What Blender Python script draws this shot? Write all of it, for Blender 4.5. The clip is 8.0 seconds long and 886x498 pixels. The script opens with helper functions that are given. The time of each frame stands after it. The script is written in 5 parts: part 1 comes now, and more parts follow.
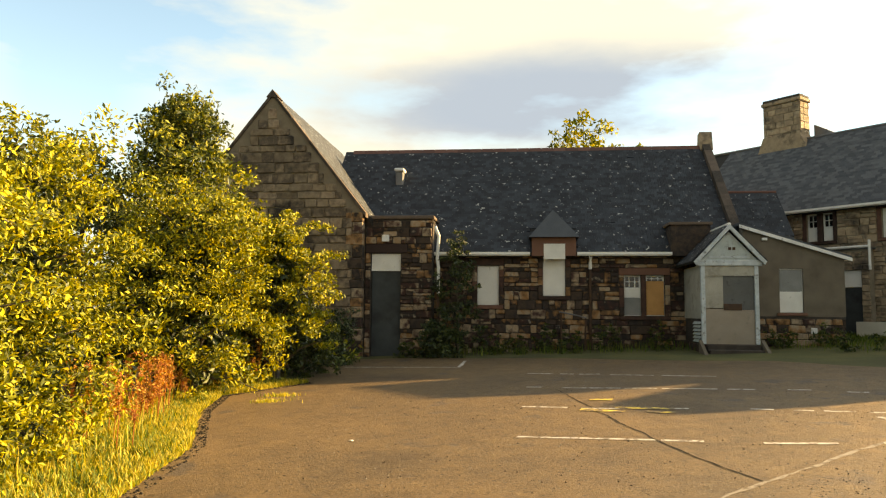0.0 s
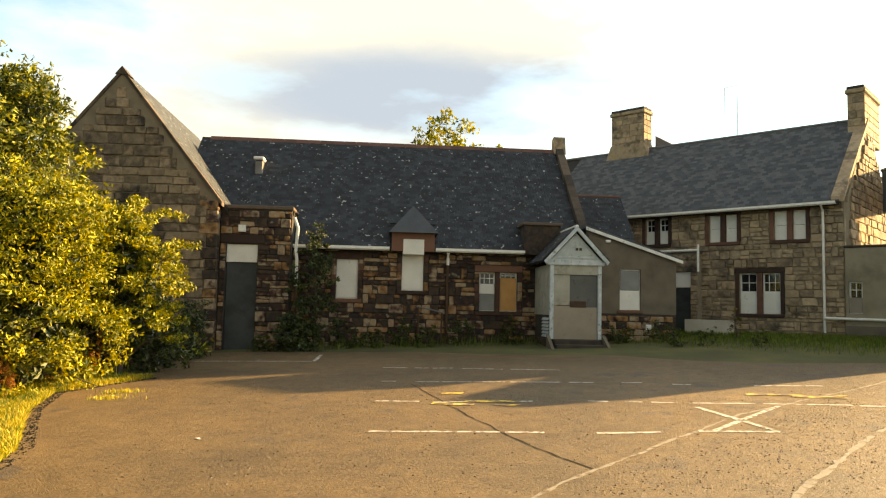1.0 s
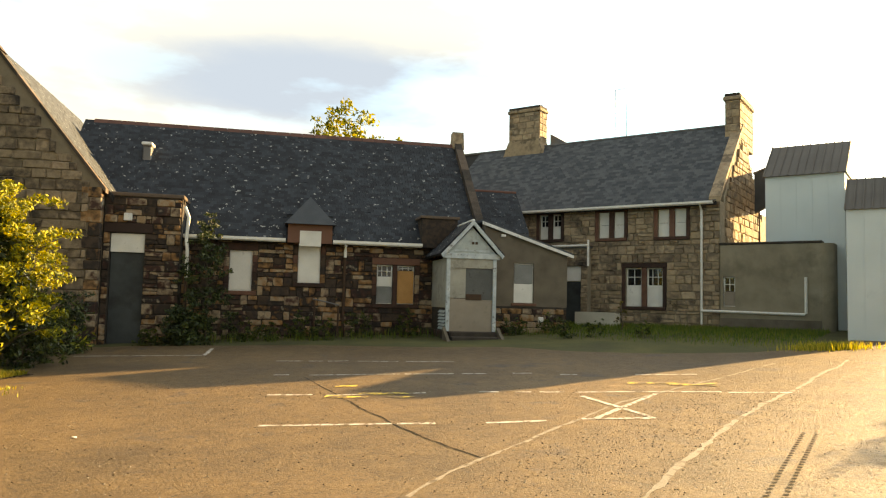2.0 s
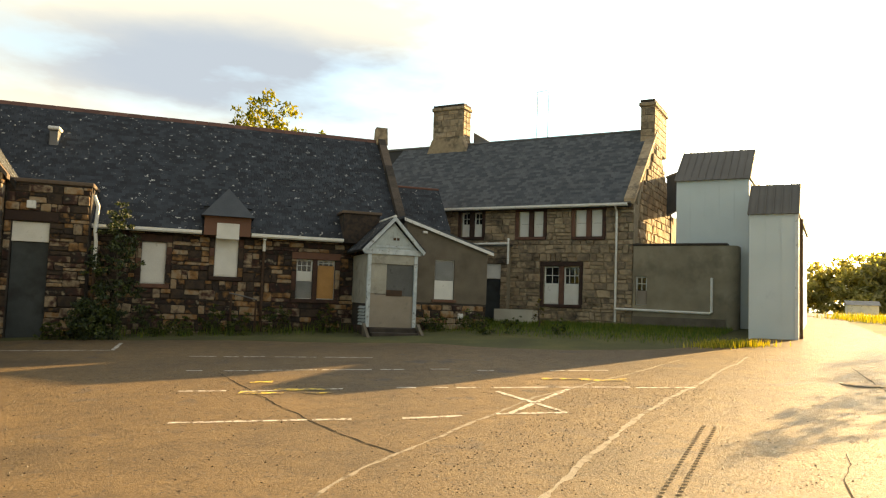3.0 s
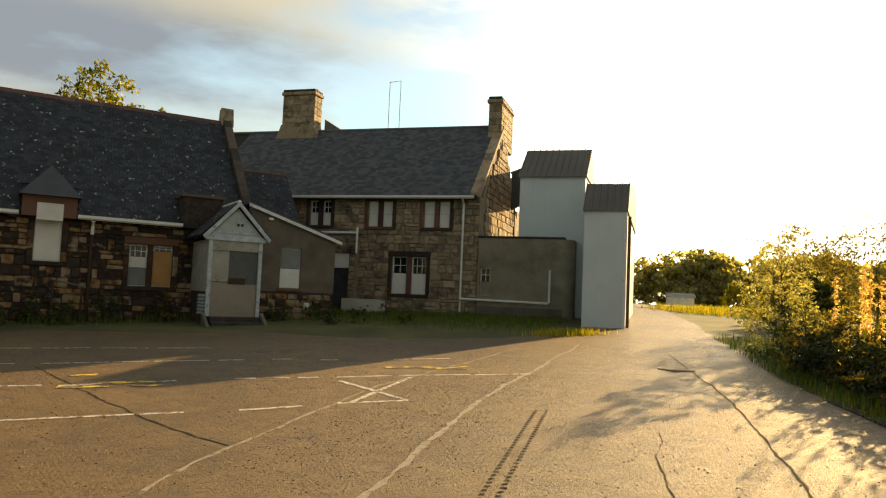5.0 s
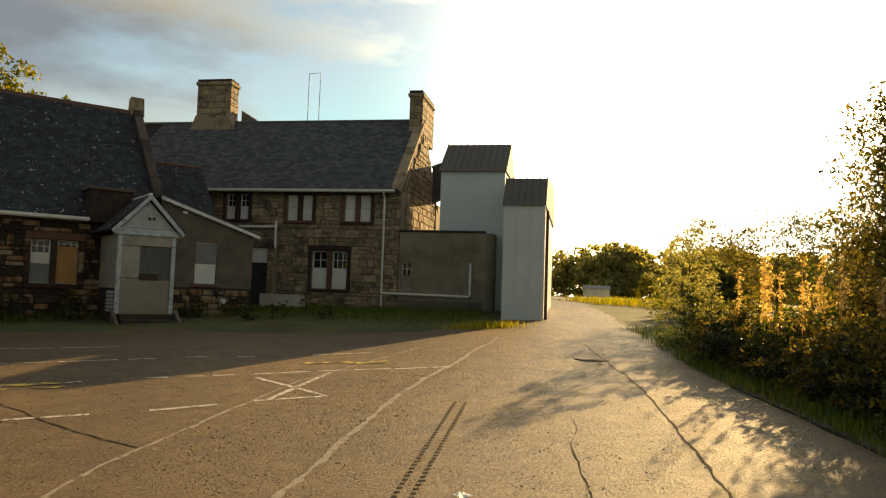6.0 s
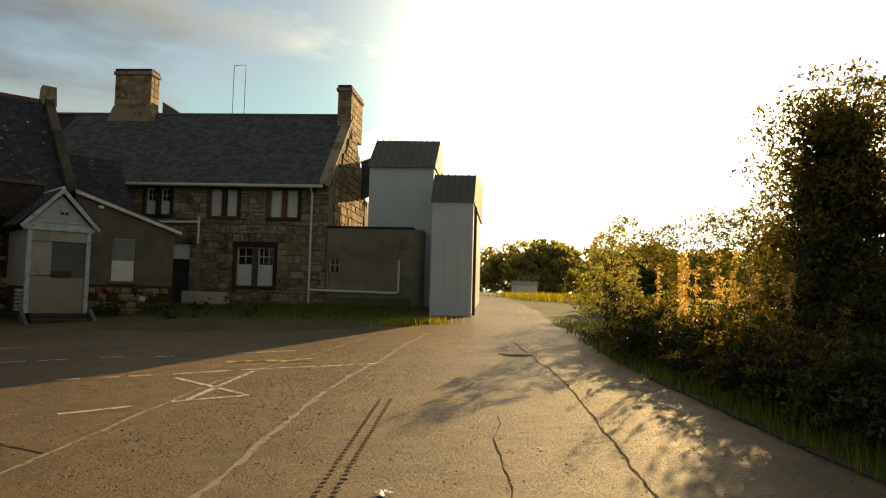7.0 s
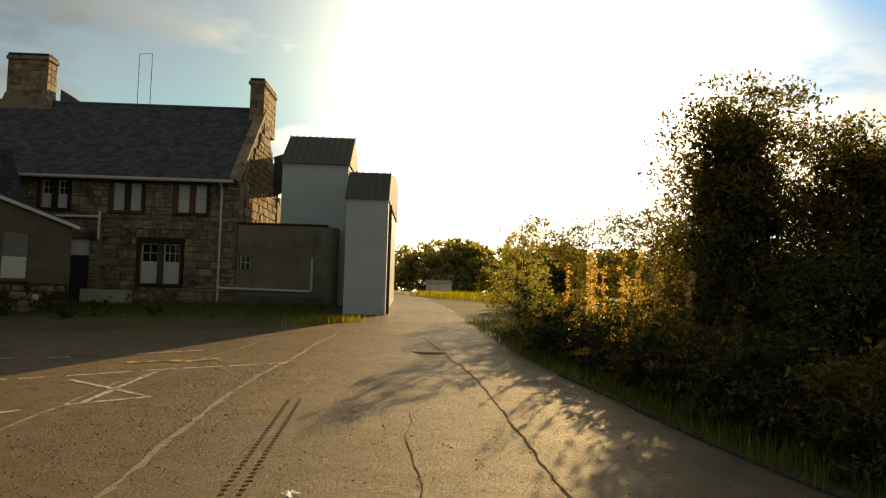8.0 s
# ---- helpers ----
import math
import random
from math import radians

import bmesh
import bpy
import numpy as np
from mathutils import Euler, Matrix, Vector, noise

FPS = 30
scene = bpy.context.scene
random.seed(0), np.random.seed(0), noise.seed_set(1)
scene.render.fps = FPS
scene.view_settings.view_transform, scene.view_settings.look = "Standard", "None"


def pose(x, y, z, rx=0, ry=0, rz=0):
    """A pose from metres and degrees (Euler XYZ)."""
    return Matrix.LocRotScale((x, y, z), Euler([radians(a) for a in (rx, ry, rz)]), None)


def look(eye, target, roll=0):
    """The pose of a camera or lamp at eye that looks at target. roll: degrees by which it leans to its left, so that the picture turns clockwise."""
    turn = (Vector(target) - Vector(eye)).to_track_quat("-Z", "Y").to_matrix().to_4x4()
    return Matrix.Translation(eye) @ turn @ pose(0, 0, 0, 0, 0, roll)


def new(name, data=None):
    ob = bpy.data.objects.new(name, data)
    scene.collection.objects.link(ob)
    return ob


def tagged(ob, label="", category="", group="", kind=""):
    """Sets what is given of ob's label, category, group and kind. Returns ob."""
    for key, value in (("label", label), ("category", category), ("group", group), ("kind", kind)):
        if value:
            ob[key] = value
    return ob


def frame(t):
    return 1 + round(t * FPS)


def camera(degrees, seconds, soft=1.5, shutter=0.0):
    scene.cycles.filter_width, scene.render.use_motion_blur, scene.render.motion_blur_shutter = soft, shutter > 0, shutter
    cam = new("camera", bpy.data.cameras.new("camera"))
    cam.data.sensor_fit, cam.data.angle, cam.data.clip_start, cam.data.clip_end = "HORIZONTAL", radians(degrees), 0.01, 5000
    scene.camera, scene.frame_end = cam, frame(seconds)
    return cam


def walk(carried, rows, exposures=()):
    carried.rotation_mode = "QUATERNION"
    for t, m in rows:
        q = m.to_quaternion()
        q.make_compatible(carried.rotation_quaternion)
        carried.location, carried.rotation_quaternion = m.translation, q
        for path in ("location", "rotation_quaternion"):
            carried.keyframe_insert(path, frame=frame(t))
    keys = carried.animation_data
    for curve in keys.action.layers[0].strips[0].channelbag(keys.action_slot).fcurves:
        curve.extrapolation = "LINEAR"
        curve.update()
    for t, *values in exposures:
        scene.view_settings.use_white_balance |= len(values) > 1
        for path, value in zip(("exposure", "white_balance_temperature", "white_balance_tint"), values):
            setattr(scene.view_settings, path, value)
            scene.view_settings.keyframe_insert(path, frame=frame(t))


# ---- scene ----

from functools import lru_cache

cam = camera(62.8, 8.0, soft=1.2)
PATH = [
    (0, (-0.133, -0.172, 1.824), (-0.349, 1.809, 1.997), 0.5),
    (0.5, (-0.098, -0.213, 1.86), (-0.12, 1.78, 2.027), 1.0),
    (1, (-0.07, -0.277, 1.876), (0.093, 1.71, 2.034), 1.3),
    (1.5, (-0.024, -0.278, 1.871), (0.28, 1.693, 2.02), 1.3),
    (2, (-0.004, -0.34, 1.883), (0.431, 1.607, 2.027), 1.4),
    (3.5, (0.065, -0.388, 1.886), (0.803, 1.465, 2.026), 2.2),
    (4, (0.101, -0.372, 1.883), (0.945, 1.436, 2.023), 2.2),
    (4.5, (0.115, -0.377, 1.878), (1.042, 1.391, 2.011), 2.5),
    (6, (0.163, -0.394, 1.871), (1.354, 1.208, 1.991), 1.9),
    (6.5, (0.212, -0.395, 1.866), (1.48, 1.147, 1.981), 1.8),
    (7, (0.239, -0.411, 1.869), (1.578, 1.07, 1.985), 1.6),
    (7.5, (0.277, -0.375, 1.844), (1.717, 1.008, 1.968), 1.6),
    (8, (0.288, -0.404, 1.85), (1.79, 0.911, 1.97), 1.7),
]
EXPOSURES = [(t, e, 8300, 4) for t, e in ((0.0, 1.95), (1.0, 2.1), (2.0, 2.2), (3.5, 1.85), (4.5, 1.4), (6.0, 0.82), (7.0, 0.5), (8.0, 0.2))]
walk(cam, [(t, look(eye, target, roll)) for t, eye, target, roll in PATH], EXPOSURES)

# ---- sky and sun ----
SUN_AZ, SUN_EL = radians(68.5), radians(18.4)      # azimuth clockwise from +y
SUN_DIR = Vector((math.sin(SUN_AZ) * math.cos(SUN_EL), math.cos(SUN_AZ) * math.cos(SUN_EL), math.sin(SUN_EL)))

GLOW_AZ, GLOW_EL = radians(57), radians(15)      # bright glare lobe put into the sky, offset from the sun
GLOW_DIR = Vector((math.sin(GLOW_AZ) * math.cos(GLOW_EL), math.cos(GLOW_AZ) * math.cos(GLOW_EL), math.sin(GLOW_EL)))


def make_world():
    world = bpy.data.worlds.new("sky")
    scene.world = world
    world.use_nodes = True
    nt = world.node_tree
    nt.nodes.clear()
    N, L = nt.nodes.new, nt.links.new
    out, bg = N("ShaderNodeOutputWorld"), N("ShaderNodeBackground")
    sky = N("ShaderNodeTexSky")
    sky.sky_type, sky.sun_disc = "NISHITA", False
    sky.sun_elevation, sky.sun_rotation = SUN_EL, SUN_AZ
    sky.air_density, sky.dust_density = 1.0, 0.5
    tc, mp = N("ShaderNodeTexCoord"), N("ShaderNodeMapping")
    mp.inputs["Scale"].default_value = (1.0, 1.0, 3.2)
    mp.inputs["Location"].default_value = (0.35, 0.2, 0.1)
    noise_a = N("ShaderNodeTexNoise")
    noise_a.inputs["Scale"].default_value, noise_a.inputs["Detail"].default_value = 1.7, 7
    noise_a.inputs["Roughness"].default_value = 0.55
    ramp = N("ShaderNodeValToRGB")
    ramp.color_ramp.elements[0].position, ramp.color_ramp.elements[1].position = 0.38, 0.52
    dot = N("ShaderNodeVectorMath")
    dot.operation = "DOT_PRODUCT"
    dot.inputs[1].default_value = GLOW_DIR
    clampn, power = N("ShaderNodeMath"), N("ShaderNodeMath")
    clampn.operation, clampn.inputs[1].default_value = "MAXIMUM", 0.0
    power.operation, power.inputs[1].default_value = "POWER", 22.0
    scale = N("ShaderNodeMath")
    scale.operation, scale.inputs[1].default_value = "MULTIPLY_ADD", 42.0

    def eased(value, a, b, lo, hi):
        m = N("ShaderNodeMapRange")
        m.interpolation_type = "SMOOTHSTEP"
        for k, v in zip(("From Min", "From Max", "To Min", "To Max"), (a, b, lo, hi)):
            m.inputs[k].default_value = v
        L(value, m.inputs["Value"])
        return m.outputs["Result"]

    # cloud is brightest on the sun's side and dims behind and overhead
    split, dim, level = N("ShaderNodeSeparateXYZ"), N("ShaderNodeMath"), N("ShaderNodeMath")
    dim.operation = level.operation = "MULTIPLY"
    level.inputs[1].default_value = 2.9
    L(tc.outputs["Generated"], split.inputs[0])
    L(eased(dot.outputs["Value"], -0.85, -0.15, 0.22, 1.0), dim.inputs[0])
    L(eased(split.outputs["Z"], 0.40, 0.95, 1.0, 0.45), dim.inputs[1])
    L(dim.outputs[0], level.inputs[0]); L(level.outputs[0], scale.inputs[2])
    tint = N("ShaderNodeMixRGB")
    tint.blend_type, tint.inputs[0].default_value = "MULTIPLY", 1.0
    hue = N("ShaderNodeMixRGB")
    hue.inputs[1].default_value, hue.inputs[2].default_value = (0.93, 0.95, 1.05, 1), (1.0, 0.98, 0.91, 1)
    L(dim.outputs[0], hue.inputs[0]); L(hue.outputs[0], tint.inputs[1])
    mix = N("ShaderNodeMixRGB")
    # cloud cover thickens towards the bright side
    cover = N("ShaderNodeMath")
    cover.operation = "ADD"
    cover.use_clamp = True
    L(tc.outputs["Generated"], mp.inputs["Vector"]); L(mp.outputs[0], noise_a.inputs["Vector"])
    L(noise_a.outputs["Fac"], ramp.inputs[0])
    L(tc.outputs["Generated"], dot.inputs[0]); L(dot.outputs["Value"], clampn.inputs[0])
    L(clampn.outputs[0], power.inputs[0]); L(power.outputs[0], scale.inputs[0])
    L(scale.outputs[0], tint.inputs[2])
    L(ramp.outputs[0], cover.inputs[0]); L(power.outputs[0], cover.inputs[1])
    fac = cover.outputs[0]
    for az, el, sharp, depth in ((84, 25, 75.0, 1.6), (-34, 15, 90.0, 1.1)):
        gap, gmax, gpow, less = N("ShaderNodeVectorMath"), N("ShaderNodeMath"), N("ShaderNodeMath"), N("ShaderNodeMath")
        gap.operation, gmax.operation, gpow.operation, less.operation = "DOT_PRODUCT", "MAXIMUM", "POWER", "MULTIPLY_ADD"
        az, el = radians(az), radians(el)
        gap.inputs[1].default_value = (math.sin(az) * math.cos(el), math.cos(az) * math.cos(el), math.sin(el))
        gmax.inputs[1].default_value, gpow.inputs[1].default_value, less.inputs[1].default_value = 0.0, sharp, -depth
        less.use_clamp = True
        L(tc.outputs["Generated"], gap.inputs[0]); L(gap.outputs["Value"], gmax.inputs[0]); L(gmax.outputs[0], gpow.inputs[0])
        L(gpow.outputs[0], less.inputs[0]); L(fac, less.inputs[2])
        fac = less.outputs[0]
    # long slate-blue cloud bank low over the roofs
    off, flat_, size, ragged = N("ShaderNodeVectorMath"), N("ShaderNodeVectorMath"), N("ShaderNodeVectorMath"), N("ShaderNodeMath")
    off.operation, flat_.operation, size.operation, ragged.operation = "SUBTRACT", "MULTIPLY", "LENGTH", "MULTIPLY_ADD"
    az, el = radians(6), radians(16.0)
    off.inputs[1].default_value = (math.sin(az) * math.cos(el), math.cos(az) * math.cos(el), math.sin(el))
    flat_.inputs[1].default_value = (0.75, 0.75, 4.6)
    ragged.inputs[1].default_value = -0.5
    L(tc.outputs["Generated"], off.inputs[0]); L(off.outputs[0], flat_.inputs[0]); L(flat_.outputs[0], size.inputs[0])
    L(noise_a.outputs["Fac"], ragged.inputs[0]); L(size.outputs["Value"], ragged.inputs[2])
    bank = N("ShaderNodeMixRGB")
    bank.inputs[2].default_value = (1.05, 1.4, 2.15, 1)
    L(eased(ragged.outputs[0], -0.12, 0.16, 0.85, 0.0), bank.inputs[0])
    L(tint.outputs[0], bank.inputs[1])
    clear = N("ShaderNodeMixRGB")
    clear.blend_type, clear.inputs[0].default_value, clear.inputs[2].default_value = "DARKEN", 1.0, (3.0, 5.4, 9.5, 1)
    L(sky.outputs[0], clear.inputs[1])
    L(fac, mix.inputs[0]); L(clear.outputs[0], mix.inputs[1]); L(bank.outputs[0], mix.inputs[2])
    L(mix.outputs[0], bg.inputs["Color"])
    bg.inputs["Strength"].default_value = 0.1
    L(bg.outputs[0], out.inputs["Surface"])


make_world()
sun_data = bpy.data.lights.new("sun", "SUN")
sun_data.energy, sun_data.angle, sun_data.color = 5.0, radians(0.6), (1.0, 0.70, 0.37)
sun = new("sun", sun_data)
sun.matrix_world = look(SUN_DIR * 100, (0, 0, 0))


# ---- materials ----
def node_mat(name):
    m = bpy.data.materials.new(name)
    m.use_nodes = True
    return m, m.node_tree, m.node_tree.nodes["Principled BSDF"]


def surface(name, colours, rough=0.85, scale=4.0, detail=6, bump=0.3, fine=60.0, per="", metal=0.0, spread=1.0, stain=None, trans=0.0):
    """Colours blended by coarse noise, with fine grain, and an own shade for each object or island."""
    m, nt, bsdf = node_mat(name)
    N, L = nt.nodes.new, nt.links.new
    tc = N("ShaderNodeTexCoord")
    coarse, grain = N("ShaderNodeTexNoise"), N("ShaderNodeTexNoise")
    coarse.inputs["Scale"].default_value, coarse.inputs["Detail"].default_value = scale, detail
    grain.inputs["Scale"].default_value, grain.inputs["Detail"].default_value = fine, 3
    # pieces that share one mesh take their grain from where they lie
    vec = N("ShaderNodeNewGeometry").outputs["Position"] if per == "object" else tc.outputs["Object"]
    L(vec, coarse.inputs["Vector"]); L(vec, grain.inputs["Vector"])
    ramp = N("ShaderNodeValToRGB")
    els = ramp.color_ramp.elements
    n = len(colours)
    while len(els) < n:
        els.new(0.5)
    for i, c in enumerate(colours):
        els[i].position = 0.5 + (i / max(1, n - 1) - 0.5) * 0.5 * spread if n > 1 else 0.5
        els[i].color = (*c, 1)
    fac = coarse.outputs["Fac"]
    if per:
        if per == "object":
            rnd = N("ShaderNodeObjectInfo").outputs["Random"]
        else:
            rnd = N("ShaderNodeNewGeometry").outputs["Random Per Island"]
        mixv = N("ShaderNodeMath")
        mixv.operation = "MULTIPLY_ADD"
        mixv.inputs[1].default_value = 0.62
        sub = N("ShaderNodeMath")
        sub.operation, sub.inputs[1].default_value = "MULTIPLY_ADD", 0.5
        sub.inputs[2].default_value = -0.06
        L(fac, sub.inputs[0]); L(rnd, mixv.inputs[0]); L(sub.outputs[0], mixv.inputs[2])
        fac = mixv.outputs[0]
    L(fac, ramp.inputs[0])
    col = ramp.outputs[0]
    mul = N("ShaderNodeMixRGB")
    mul.blend_type, mul.inputs[0].default_value = "OVERLAY", 0.35
    L(col, mul.inputs[1]); L(grain.outputs["Fac"], mul.inputs[2])
    col = mul.outputs[0]
    if stain:
        sc, (lo, hi), c = stain
        st, sr, sm = N("ShaderNodeTexNoise"), N("ShaderNodeValToRGB"), N("ShaderNodeMixRGB")
        st.inputs["Scale"].default_value, st.inputs["Detail"].default_value = sc, 8
        st.inputs["Roughness"].default_value = 0.65
        sr.color_ramp.elements[0].position, sr.color_ramp.elements[1].position = lo, hi
        L(vec, st.inputs["Vector"]); L(st.outputs["Fac"], sr.inputs[0]); L(sr.outputs[0], sm.inputs[0])
        L(col, sm.inputs[1]); sm.inputs[2].default_value = (*c, 1)
        col = sm.outputs[0]
    L(col, bsdf.inputs["Base Color"])
    bsdf.inputs["Roughness"].default_value, bsdf.inputs["Metallic"].default_value = rough, metal
    if bump:
        b = N("ShaderNodeBump")
        b.inputs["Strength"].default_value, b.inputs["Distance"].default_value = bump, 0.02
        add = N("ShaderNodeMath")
        add.operation = "ADD"
        L(coarse.outputs["Fac"], add.inputs[0]); L(grain.outputs["Fac"], add.inputs[1])
        L(add.outputs[0], b.inputs["Height"]); L(b.outputs[0], bsdf.inputs["Normal"])
    if trans:
        out = nt.nodes["Material Output"]
        tr, mx = N("ShaderNodeBsdfTranslucent"), N("ShaderNodeMixShader")
        bright = N("ShaderNodeMixRGB")
        bright.blend_type, bright.inputs[0].default_value = "MULTIPLY", 1.0
        bright.inputs[2].default_value = (1.5, 1.35, 0.5, 1)
        L(col, bright.inputs[1]); L(bright.outputs[0], tr.inputs["Color"])
        mx.inputs[0].default_value = trans
        L(bsdf.outputs[0], mx.inputs[1]); L(tr.outputs[0], mx.inputs[2]); L(mx.outputs[0], out.inputs["Surface"])
    return m


STONE_COLS = [(0.010, 0.008, 0.008), (0.030, 0.023, 0.020), (0.066, 0.044, 0.031), (0.016, 0.013, 0.012), (0.27, 0.145, 0.06), (0.34, 0.27, 0.19), (0.060, 0.027, 0.020), (0.018, 0.015, 0.014), (0.46, 0.39, 0.30)]
BUFF_COLS = [(0.115, 0.088, 0.063), (0.265, 0.202, 0.137), (0.40, 0.308, 0.205), (0.165, 0.127, 0.089), (0.46, 0.358, 0.243), (0.31, 0.212, 0.136)]
WING_COLS = [(0.044, 0.034, 0.027), (0.165, 0.125, 0.085), (0.255, 0.195, 0.132), (0.080, 0.060, 0.043), (0.315, 0.240, 0.165), (0.185, 0.120, 0.078)]
